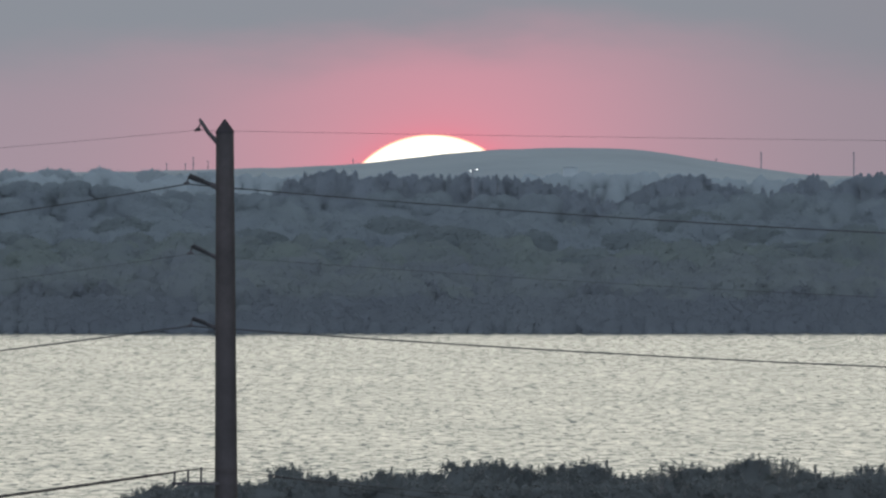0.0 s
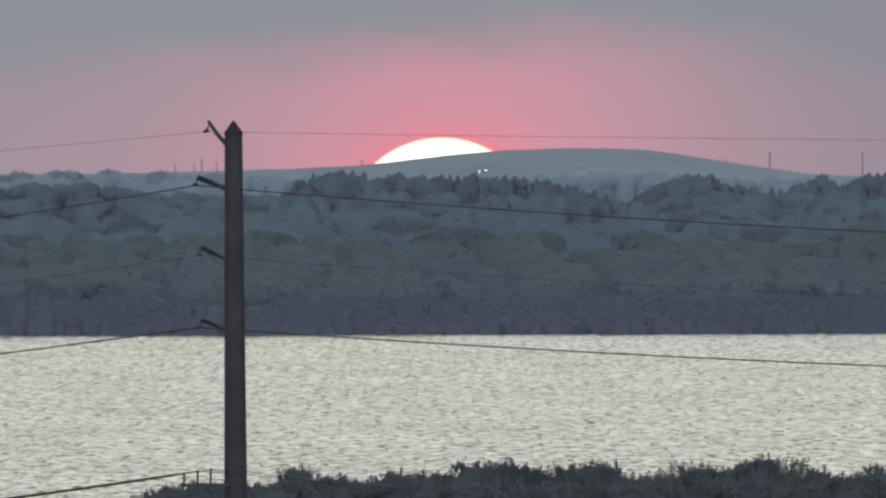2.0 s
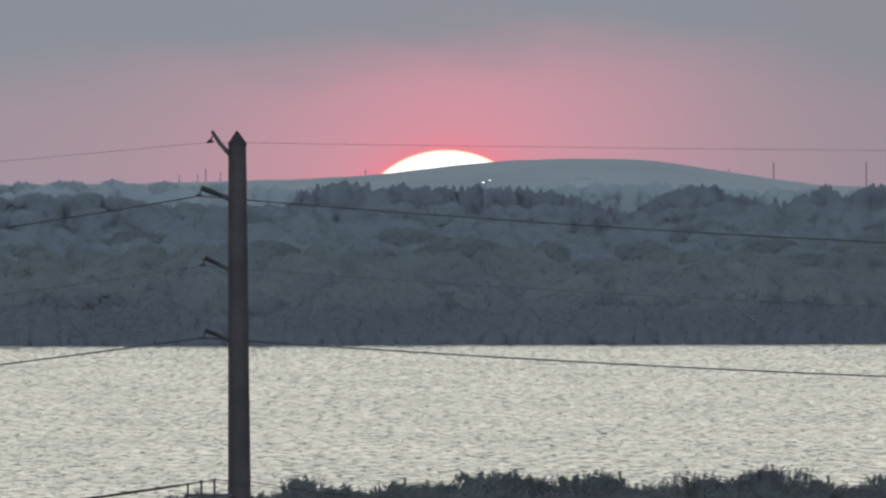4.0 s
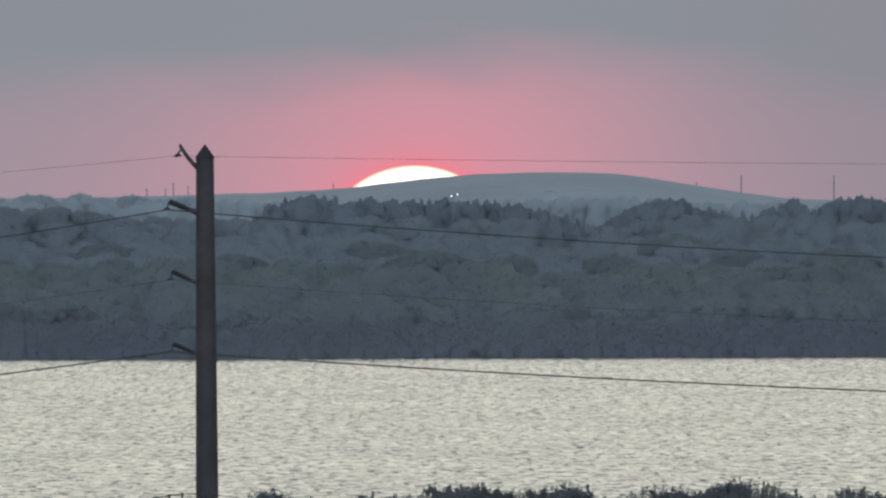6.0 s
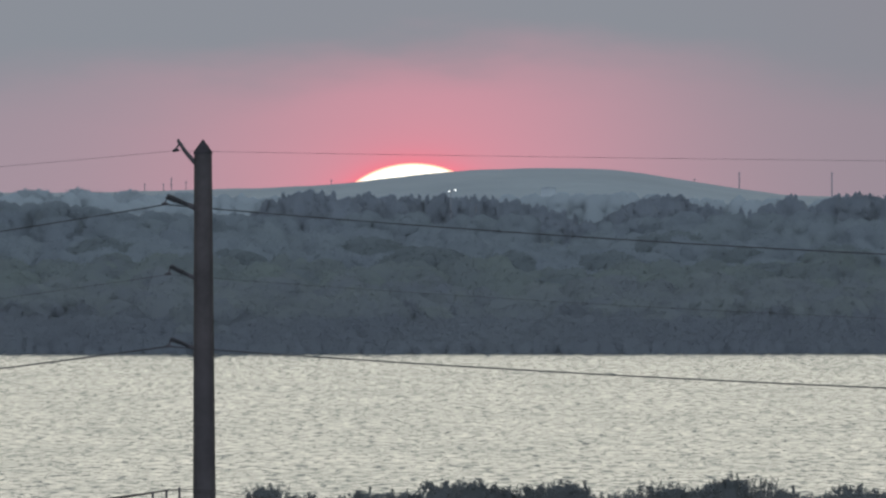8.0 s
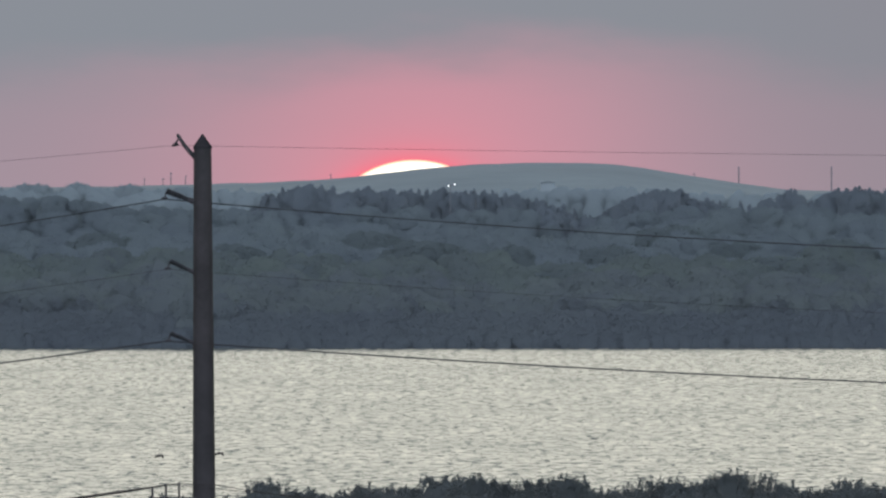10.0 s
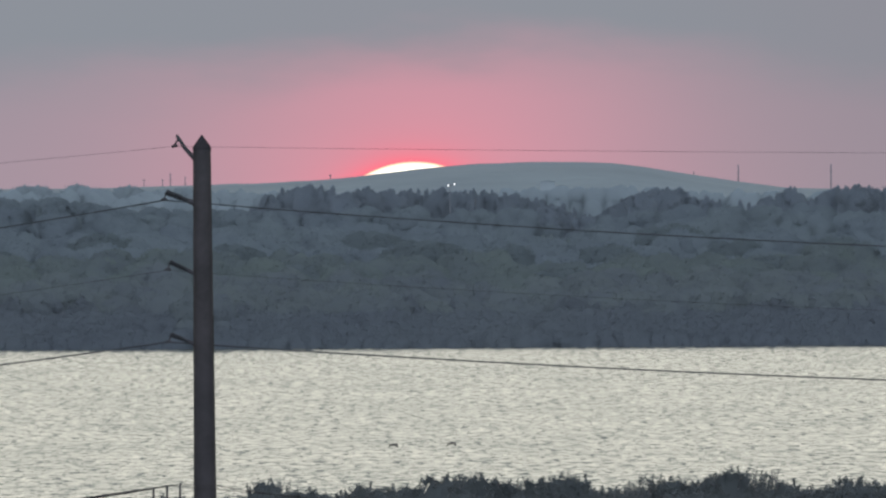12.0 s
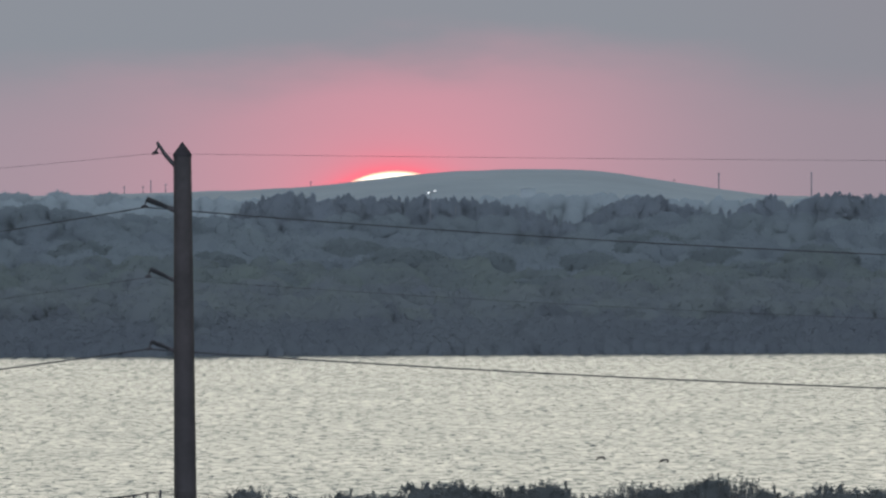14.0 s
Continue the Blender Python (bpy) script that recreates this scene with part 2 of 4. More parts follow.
def tube(bm, path, radii, sides=8, caps=True):
    """A round tube along points, added to bm."""
    rings = []
    path = [Vector(p) for p in path]
    for i, p in enumerate(path):
        d = (path[min(i + 1, len(path) - 1)] - path[max(i - 1, 0)]).normalized()
        a = d.cross(Vector((0, 0, 1)) if abs(d.z) < 0.9 else Vector((1, 0, 0))).normalized()
        b = d.cross(a)
        r = radii[i] if isinstance(radii, (list, tuple)) else radii
        rings.append([bm.verts.new(p + (a * math.cos(2 * math.pi * k / sides) + b * math.sin(2 * math.pi * k / sides)) * r) for k in range(sides)])
    for r0, r1 in zip(rings, rings[1:]):
        for k in range(sides):
            bm.faces.new((r0[k], r0[(k + 1) % sides], r1[(k + 1) % sides], r1[k]))
    if caps:
        bm.faces.new(rings[0][::-1])
        bm.faces.new(rings[-1])
    return bm


def block(bm, lo, hi):
    vs = [bm.verts.new((x, y, z)) for x in (lo[0], hi[0]) for y in (lo[1], hi[1]) for z in (lo[2], hi[2])]
    for q in ((0, 1, 3, 2), (4, 6, 7, 5), (0, 4, 5, 1), (2, 3, 7, 6), (0, 2, 6, 4), (1, 5, 7, 3)):
        bm.faces.new([vs[i] for i in q])
    return bm


def leaf_sprays(rng, centers, radii, density, size, shell=0.15, long=1.7, loose=0.6, up=False, jitter=0.14, face=0.0, front=False):
    """Small three-cornered leaf sprays over the lobes of a crown, density to the square metre. Returns vertices (n*3, 3)."""
    centers, radii = np.asarray(centers), np.asarray(radii)
    counts = np.maximum(3, (density * 7.5 * radii[:, 0] * radii[:, 2]).astype(int))
    c = np.repeat(centers, counts, axis=0)
    r = np.repeat(radii, counts, axis=0)
    n = len(c)
    d = rng.normal(size=(n, 3))
    if up:
        d[:, 2] = np.abs(d[:, 2] + 0.5) - 0.5
    if front:
        d[:, 1] = 0.3 - np.abs(d[:, 1] - 0.3)
    d /= np.linalg.norm(d, axis=1)[:, None]
    p = c + d * r * (rng.random((n, 1)) ** shell) * (1 + jitter * np.minimum(1, 0.7 / r[:, :1]) * np.clip(rng.normal(size=(n, 1)), -1.5, 0.9))
    # leaves tilt towards the eye (-y), which evens out their shading
    nrm = d * (1 - face) + rng.normal(size=(n, 3)) * loose * (1 - 0.55 * face) + np.array((0, 0, 0.2 * (1 - face))) + face * np.array((0, -0.95, 0.1))
    nrm /= np.linalg.norm(nrm, axis=1)[:, None]
    a = np.cross(nrm, rng.normal(size=(n, 3)) + np.array((1.3 * face, 0, 0)))
    a /= np.linalg.norm(a, axis=1)[:, None]
    b = np.cross(nrm, a)
    s = size * (0.55 + 0.9 * rng.random((n, 1)))
    return np.stack([p - a * s * long * 0.5, p + b * s * 0.5, p + a * s * long * 0.5 - b * s * 0.4], axis=1).reshape(-1, 3)


def lobe_faces(rng, centers, radii, rings=3, around=7, fit=0.75, rough=0.10, to=135):
    """Uneven inner masses that back the leaves. Returns vertices and triangles."""
    th = np.linspace(0.05, radians(to), rings)
    ph = np.arange(around) * 2 * math.pi / around
    unit = np.stack([np.outer(np.sin(th), np.cos(ph)), np.outer(np.sin(th), np.sin(ph)), np.outer(np.cos(th), np.ones(around))], axis=-1).reshape(-1, 3)
    n = len(centers)
    dent = rough * rng.normal(size=(n, rings * around, 1))
    dent[:, :around] = dent[:, :1]
    v = centers[:, None, :] + unit[None] * (1 + dent) * radii[:, None, :] * fit
    f = []
    for i in range(rings - 1):
        for k in range(around):
            q = (i * around + k, (i + 1) * around + k, (i + 1) * around + (k + 1) % around, i * around + (k + 1) % around)
            f += [(q[0], q[1], q[2]), (q[0], q[2], q[3])]
    f = np.array(f, dtype=np.int32)[None] + (np.arange(n, dtype=np.int32) * rings * around)[:, None, None]
    return v.reshape(-1, 3), f.reshape(-1, 3)


def soft_normals(me, centers, radii, per, soft):
    """Shade the inner masses as loose foliage: their normals bend towards the eye's side to flatten light and shade."""
    per = np.broadcast_to(per, len(centers))
    n = int(per.sum())
    co = np.empty(len(me.vertices) * 3, dtype=np.float32)
    me.vertices.foreach_get("co", co)
    co = co.reshape(-1, 3)
    nrm = np.zeros_like(co)
    d = (co[:n] - np.repeat(centers, per, axis=0)) / np.repeat(radii, per, axis=0)
    d /= np.linalg.norm(d, axis=1)[:, None]
    d = d * (1 - soft) + soft * np.array((0, -1.0, 0.18))
    nrm[:n] = d / np.linalg.norm(d, axis=1)[:, None]
    me.normals_split_custom_set_from_vertices(nrm.tolist())


def canopy_mesh(name, rng, cs, rs, density, size, mat, fit=0.82, more=None, cores=None, rings=4, around=8, rough=0.09, soft=0.82, to=135, **kw):
    """Inner masses wrapped in leaf sprays, in one mesh."""
    cs, rs = np.array(cs), np.array(rs)
    v0, f0 = lobe_faces(rng, cs, rs, rings=rings, around=around, fit=fit, rough=rough, to=to)
    if cores is not None:
        cs, rs = np.concatenate([cs, [c[0] for c in cores]]), np.concatenate([rs, [c[1] for c in cores]])
        vc, fc = lobe_faces(rng, cs[-len(cores):], rs[-len(cores):], rings=6, around=10, fit=1.0, rough=0.08, to=to)
        f0 = np.concatenate([f0, fc + len(v0)])
        v0 = np.concatenate([v0, vc])
    v1 = leaf_sprays(rng, cs, rs, density, size, **kw)
    if more is not None:
        v1 = np.concatenate([v1, more])
    f1 = np.arange(len(v1), dtype=np.int32).reshape(-1, 3) + len(v0)
    me = mesh_of(name, np.concatenate([v0, v1]), np.concatenate([f0, f1]), mat)
    me.polygons.foreach_set("use_smooth", np.concatenate([np.ones(len(f0), dtype=bool), np.zeros(len(f1), dtype=bool)]))
    if soft:
        n = len(cores or ())
        soft_normals(me, cs, rs, np.repeat((rings * around, 60), (len(cs) - n, n)), soft)
    return me


def lobes_for(rng, h, w, n, kind):
    """Lobe centres and radii of a crown of height h and width w."""
    cs, rs = [], []
    for i in range(n):
        if kind == "pine":
            k = (i + 0.5) / n
            z = h * (0.48 + 0.50 * k)
            spread = w * 0.48 * (1.0 - 0.8 * k) * rng.random() ** 0.5
            r = w * (0.14 - 0.075 * k) * (0.6 + 0.8 * rng.random())
            rs.append((r, r, r * 1.8))
        elif kind in ("bush", "dome"):
            k = math.sqrt(rng.random())
            spread = w * 0.5 * k
            r = w * ((0.10 if kind == "bush" else 0.07) + 0.12 * rng.random() ** 1.5)
            z = h - r * 0.8 - (0.30 if kind == "bush" else 0.22) * w * k * k - (0.1 * rng.random() if i < n * 0.6 else h * (0.35 if kind == "bush" else 0.5) * rng.random())
            rs.append((r, r, r * 0.8))
        elif kind == "ragged":
            k = math.sqrt(rng.random())
            spread = w * 0.5 * k
            r = w * (0.06 + 0.10 * rng.random() ** 1.5)
            z = h - r * 0.8 - 0.24 * w * k * k - (0.13 * h * rng.random() ** 1.5 if i < n * 0.6 else h * 0.45 * rng.random())
            rs.append((r, r * 0.6, r * 0.75))
        elif kind == "skirt":
            z = h * (0.06 + 0.78 * rng.random())
            spread = w * 0.42 * rng.random() ** 0.5
            r = w * (0.09 + 0.2 * rng.random() ** 2)
            rs.append((r * 0.8, r * 0.8, r * 1.6))
        else:
            z = h * (0.38 + 0.5 * rng.random() ** 0.7)
            spread = w * 0.36 * math.sqrt(max(0.05, 1.0 - ((z / h - 0.45) / 0.55) ** 2)) * rng.random() ** 0.4
            r = w * (0.15 + 0.12 * rng.random())
            rs.append((r, r, r * 0.8))
        a = rng.random() * 2 * math.pi
        cs.append((spread * math.cos(a), spread * math.sin(a), min(z, h - rs[-1][2] * 0.75)))
    return np.array(cs), np.array(rs) * np.array((1, 0.7, 1))


def make_tree(name, seed, h, w, kind, density, size, mat, label, category="tree", lobes=11, shell=0.2, loose=0.45, face=0.0, front=False):
    """A tapered trunk with limbs and a crown of leaf sprays."""
    rng = np.random.default_rng(seed)
    tree = tagged(new(name), label, category)
    cs, rs = lobes_for(rng, h, w, lobes, kind)
    cs[:, 2] += h - (cs[:, 2] + 0.9 * rs[:, 2]).max()
    bm = bmesh.new()
    lean = rng.normal(size=2) * 0.03 * h
    trunk_r = 0.016 * h + 0.03
    top = 0.9 if kind == "pine" else 0.6
    pts = [(lean[0] * k * k, lean[1] * k * k, h * top * k - 0.15 * (k == 0)) for k in (0, 0.25, 0.5, 0.75, 1.0)]
    tube(bm, pts, [trunk_r * q for q in (1.25, 1.0, 0.8, 0.55, 0.25)], 7)
    for c in cs[::max(1, len(cs) // 12)]:
        k = min(0.9, max(0.25, c[2] / (h * top) - 0.25))
        s = Vector((lean[0] * k * k, lean[1] * k * k, h * top * k))
        e = Vector(c)
        tube(bm, [s, s.lerp(e, 0.5) + Vector((0, 0, -0.03 * h)), e], [trunk_r * 0.4, trunk_r * 0.28, trunk_r * 0.1], 5)
    sx, sy, sz = cs.std(axis=0)
    deep = max(1.25 * sz, (0.24 if kind == "ragged" else 0.28) * h)
    full, lift = {"skirt": (2.0, 1.35), "dome": (1.85, 1.35), "ragged": (1.95, 1.3)}.get(kind, (1.4, 1.0))
    cores = [((cs[:, 0].mean(), cs[:, 1].mean(), cs[:, 2].mean() + lift * sz - deep), (full * sx, full * sy, deep))]
    crown = canopy_mesh("crown", rng, cs, rs, density, size, mat, fit=0.84, jitter=0.26, rings=4 if kind == "pine" else 5, around=7 if kind == "pine" else 8, to=172, shell=shell, loose=loose, face=face, front=front, cores=cores)
    part("trunk", bm, M_BARK, tree, "bare brown trunk and limbs")
    part("crown", crown, mat, tree)
    return tree


# ---- ground, hill and lake ----
def smooth01(x, a, b):
    k = np.clip((x - a) / (b - a), 0, 1)
    return k * k * (3 - 2 * k)


NEAR_SHORE, FAR_SHORE = 700.0, 1936.0


def ground_height(x, y):
    wob = 1.5 * np.sin(x * 0.05) + 0.8 * np.sin(x * 0.13 + 1.0)
    near = 1.0 + 0.25 * np.sin(x * 0.021) * np.sin(y * 0.017)
    far = 0.45 + 0.35 * smooth01(y, FAR_SHORE, FAR_SHORE + 400)
    z = near * (1 - smooth01(y + wob * 4, NEAR_SHORE - 14, NEAR_SHORE + 4)) - 1.6 * smooth01(y + wob * 4, NEAR_SHORE - 10, NEAR_SHORE + 30)
    return z + (1.6 + far) * smooth01(y + wob * 0.4, FAR_SHORE - 8, FAR_SHORE + 3)


def grid_mesh(name, xs, ys, height, mat, smooth=True):
    X, Y = np.meshgrid(xs, ys)
    Z = height(X, Y)
    nx, ny = len(xs), len(ys)
    v = np.stack([X, Y, Z], axis=-1).reshape(-1, 3)
    i = (np.arange(ny - 1)[:, None] * nx + np.arange(nx - 1)[None, :]).reshape(-1)
    return mesh_of(name, v, np.stack([i, i + 1, i + nx + 1, i + nx], axis=1), mat, smooth)


def build_ground():
    side = np.concatenate([np.linspace(0, 80, 33), np.geomspace(95, 6000, 24)])
    xs = np.concatenate([-side[:0:-1], side])
    ys = np.concatenate([np.linspace(-1500, 600, 40), np.linspace(610, 760, 76), np.linspace(800, 1900, 12),
                         np.linspace(1915, 1960, 60), np.linspace(2000, 6500, 60)])
    tagged(new("ground", grid_mesh("ground", xs, ys, ground_height, M_GROUND)),
           "flat marshy ground round a wide lake", "ground", kind="structure")


def waves(x, y):
    rng = np.random.default_rng(5)
    z = np.zeros_like(x)
    for _ in range(46):
        lam = 0.9 * (3.2 / 0.9) ** rng.random()
        ang = radians(-90 + rng.normal() * 42)
        k = 2 * math.pi / lam
        z += 0.0016 * lam ** 0.9 * np.sin(k * (x * math.cos(ang) + y * math.sin(ang)) + rng.random() * 6.28)
    gust = 0.75 + 0.35 * np.sin(x * 0.11 + y * 0.006) * np.sin(y * 0.021 + 1.3)
    fade = (1 - smooth01(np.abs(x), 46, 60)) * smooth01(y, 650, 690)
    return z * gust * fade


def build_water():
    inner = np.linspace(-50, 50, 240)
    outer = np.geomspace(56, 6000, 18)
    xs = np.concatenate([-outer[::-1], inner, outer])
    ys = np.arange(672, 1975, 2.0)
    return tagged(new("water", grid_mesh("water", xs, ys, waves, M_WATER)),
                  "pale choppy lake water reflecting an overcast sky", "lake", kind="structure")


def build_hill():
    """A long grassed mound far beyond the woods."""
    us = np.array((-6000, -1500, -560, -400, -284, -224, -144, -84, -24, 36, 78, 146, 216, 296, 346, 416, 486, 566, 640, 900, 6000.0))
    vs = np.array((-16, -9, -4, 0, 3, 6, 10, 17, 24.5, 30.5, 34, 36.8, 38.3, 37.6, 35, 25, 13, 1, -10, -18, -30.0))
    d = 4300.0
    xs = np.concatenate([np.linspace(-3000, -150, 40), np.linspace(-145, 145, 190), np.linspace(150, 3000, 40)])
    crest = EYE[2] + np.interp(xs, us * STEP * d, vs * STEP * d)
    soft = crest.copy()
    for _ in range(3):
        soft[1:-1] = (soft[:-2] + 2 * soft[1:-1] + soft[2:]) / 4
    rng = np.random.default_rng(3)
    rough = np.convolve(rng.normal(size=len(xs)), np.ones(3) / 3, "same") * 0.05
    soft += rough
    ks = np.linspace(-1, 1, 41)
    ys = d + ks * 300
    prof = np.cos(ks * math.pi / 2) ** 0.8
    Z = -0.6 + (soft[None, :] + 0.6) * prof[:, None]
    Z[20] = soft
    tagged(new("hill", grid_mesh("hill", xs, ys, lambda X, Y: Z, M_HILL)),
           "long low grassy mound on the horizon, coloured with blue-grey haze", "hill", kind="structure")


build_ground()
water = build_water()
build_hill()

# the sun, flattened a little by the air near the horizon
SUN_D = 4800.0


def build_sun():
    bm = bmesh.new()
    bmesh.ops.create_uvsphere(bm, u_segments=96, v_segments=64, radius=1.0)
    bmesh.ops.scale(bm, vec=(171 * STEP * SUN_D, 4.0, 162 * STEP * SUN_D), verts=bm.verts[:])
    me = bpy.data.meshes.new("sun")
    bm.to_mesh(me)
    bm.free()
    me.materials.append(M_SUN)
    me.polygons.foreach_set("use_smooth", np.ones(len(me.polygons), dtype=bool))
    return tagged(new("sun", me), "glowing white setting sun half behind a mound", "sun")


sun = build_sun()


# ---- far woods ----
def build_woodland():
    """Canopy of the woods behind the far shore, one uncountable mass."""
    rng = np.random.default_rng(11)

    def crown(cs, rs, px, py, top, w, n):
        for j in range(n):
            k = math.sqrt(rng.random())
            a = rng.random() * 6.28
            r = w * (0.16 + 0.22 * rng.random() ** 2)
            cs.append((px + 0.5 * w * k * math.cos(a), py + 0.5 * w * k * math.sin(a), top - r * 0.8 - 0.30 * w * k * k - 0.5 * rng.random()))
            rs.append((r, r * 0.65, r * 0.8))

    belts = (([], [], []), ([], [], []), ([], [], []))
    y = FAR_SHORE + 18
    while y < 2900:
        half = 0.026 * y + 10
        k = (y - FAR_SHORE - 18) / 900
        cs, rs, cores = belts[0 if k < 0.16 else 1 if k < 0.45 else 2]
        gap = 3.8 + 2.4 * min(1.0, 3 * k)
        for x in np.arange(-half, half, gap):
            px, py = x + rng.normal() * gap * 0.35, y + rng.normal() * 5
            patch = noise.noise((px * 0.06, py * 0.02, 2.0))
            top = 5.4 + 4.9 * k ** 0.85 + 1.3 * patch + 1.3 * noise.noise((px * 0.025, py * 0.011, 7.0)) + rng.normal() * (0.3 + 0.35 * min(1.0, 3 * k))
            if 208 < px / py / STEP < 325 and y > 2500:
                top -= 1.5
            w = gap * (1.1 + 0.35 * rng.random())
            crown(cs, rs, px, py, top, w, 9)
            cores.append(((px, py + 0.5, top - 0.62 * w), (0.5 * w, 0.5 * w, 0.5 * w)))
            if k < 0.08:
                crown(cs, rs, px, py - 1.0, top - 1.6, w, 5)
                crown(cs, rs, px, py - 1.5, top - 3.0, w, 4)
        y += 18 + 85 * k
    # closed edge under the tall trees
    cs, rs, cores = belts[2]
    for x in np.arange(-72, 76, 3.6):
        px, py = x + rng.normal() * 0.8, 2835 + rng.normal() * 5
        low = 3.6 * (smooth01(px, 15.0, 18.0) - smooth01(px, 21.0, 24.5))
        top = 12.0 - low + 0.5 * noise.noise((px * 0.09, 4.0, 1.0)) + rng.normal() * 0.3
        crown(cs, rs, px, py, top, 5.5, 9)
        crown(cs, rs, px, py, top - 1.4, 5.5, 6)
        crown(cs, rs, px, py - 1.0, top - 3.0, 5.5, 6)
        cores.append(((px, py + 0.5, top - 3.8), (2.6, 2.6, 3.0)))
    # split by depth so that the leaf colours can carry the haze
    for (cs, rs, cores), name, mat, label in zip(belts, ("near_woodland", "mid_woodland", "back_woodland"), (M_BELT, M_WOODS, M_BACK),
                                          ("dense slate-green woodland nearest the lake", "dense grey-green woodland canopy beyond the lake", "woodland further inland, pale blue-grey haze painted into its leaves")):
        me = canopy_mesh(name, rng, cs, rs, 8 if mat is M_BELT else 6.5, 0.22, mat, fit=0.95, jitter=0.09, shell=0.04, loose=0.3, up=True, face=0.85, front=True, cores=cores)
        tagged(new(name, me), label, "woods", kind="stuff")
    # the rest of the woods, spread wide on both sides and between the tall belts
    cs, rs = [], []
    for i in range(2400):
        py = FAR_SHORE + 30 + 1400 * rng.random()
        half = 0.026 * py + 14
        px = (2 * rng.random() - 1) * half if i < 900 else (1 if rng.random() < 0.5 else -1) * (half + 800 * rng.random() ** 1.5)
        inside = i < 900
        h = (2.8 if inside else 5.5) + 3.6 * min(1.0, (py - FAR_SHORE) / 1000) + rng.normal() * (0.2 if inside else 0.7)
        r = (1.6 if inside else 3.0) + (0.6 if inside else 2.0) * rng.random()
        cs.append((px, py, h - r * 0.6))
        rs.append((r, r, h * 0.45))
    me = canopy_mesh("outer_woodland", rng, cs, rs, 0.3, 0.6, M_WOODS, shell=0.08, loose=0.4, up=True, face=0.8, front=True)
    tagged(new("outer_woodland", me), "dense woodland along the far shore", "woods", kind="stuff")
    # tangled scrub that overhangs the water's edge
    cs, rs = [], []
    for x in np.arange(-62, 62, 0.55):
        for row in range(6):
            r = 0.75 + 0.45 * rng.random()
            cs.append((x + rng.normal() * 0.3, 1934.8 + 1.0 * row + rng.normal() * 0.3, 0.1 + 0.42 * row + 0.4 * rng.random()))
            rs.append((r, r * 0.45, r * 0.9))
    me = canopy_mesh("shore_scrub", rng, cs, rs, 34, 0.13, M_SHORE, fit=0.9, jitter=0.2, shell=0.08, loose=0.4, face=0.8, front=True)
    tagged(new("shore_scrub", me), "low tangled scrub along the far water's edge", "scrub", kind="stuff")
    # belt of woods in front of the mound, haze painted in as paleness
    cs, rs, cores = [], [], []
    for x in np.arange(-110, 110, 2.4):
        for row in range(2):
            d = 3560 + 40 * row + rng.normal() * 8
            px = x + rng.normal()
            u = px / d / STEP
            top = 13.3 + 1.0 * (smooth01(u, 110.0, 170.0) - smooth01(u, 380.0, 460.0)) + 0.6 * noise.noise((px * 0.06, 3.0, row)) + rng.normal() * 0.3
            if u < -270:
                top += 0.4 + 0.5 * math.sin(u * 0.05)
            crown(cs, rs, px, d, top, 3.4, 6)
            cores.append(((px, d, top - 2.4), (1.9, 1.6, 2.4)))
            cores.append(((px, d - 2.0, top - 6.0), (2.2, 1.8, 3.6)))
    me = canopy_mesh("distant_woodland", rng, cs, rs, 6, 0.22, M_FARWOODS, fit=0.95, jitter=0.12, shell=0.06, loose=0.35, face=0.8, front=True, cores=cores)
    tagged(new("distant_woodland", me), "distant belt of trees below the mound, pale with painted haze", "woods", kind="stuff")


build_woodland()


def put_tree(src, used, m):
    """Place the prototype itself first, then copies of it."""
    if src not in used:
        used.add(src)
        src.matrix_world = m
        return src
    sx, sy, sz = src.scale
    return copy_thing(src, m @ Matrix.Diagonal((1 / sx, 1 / sy, 1 / sz, 1)))


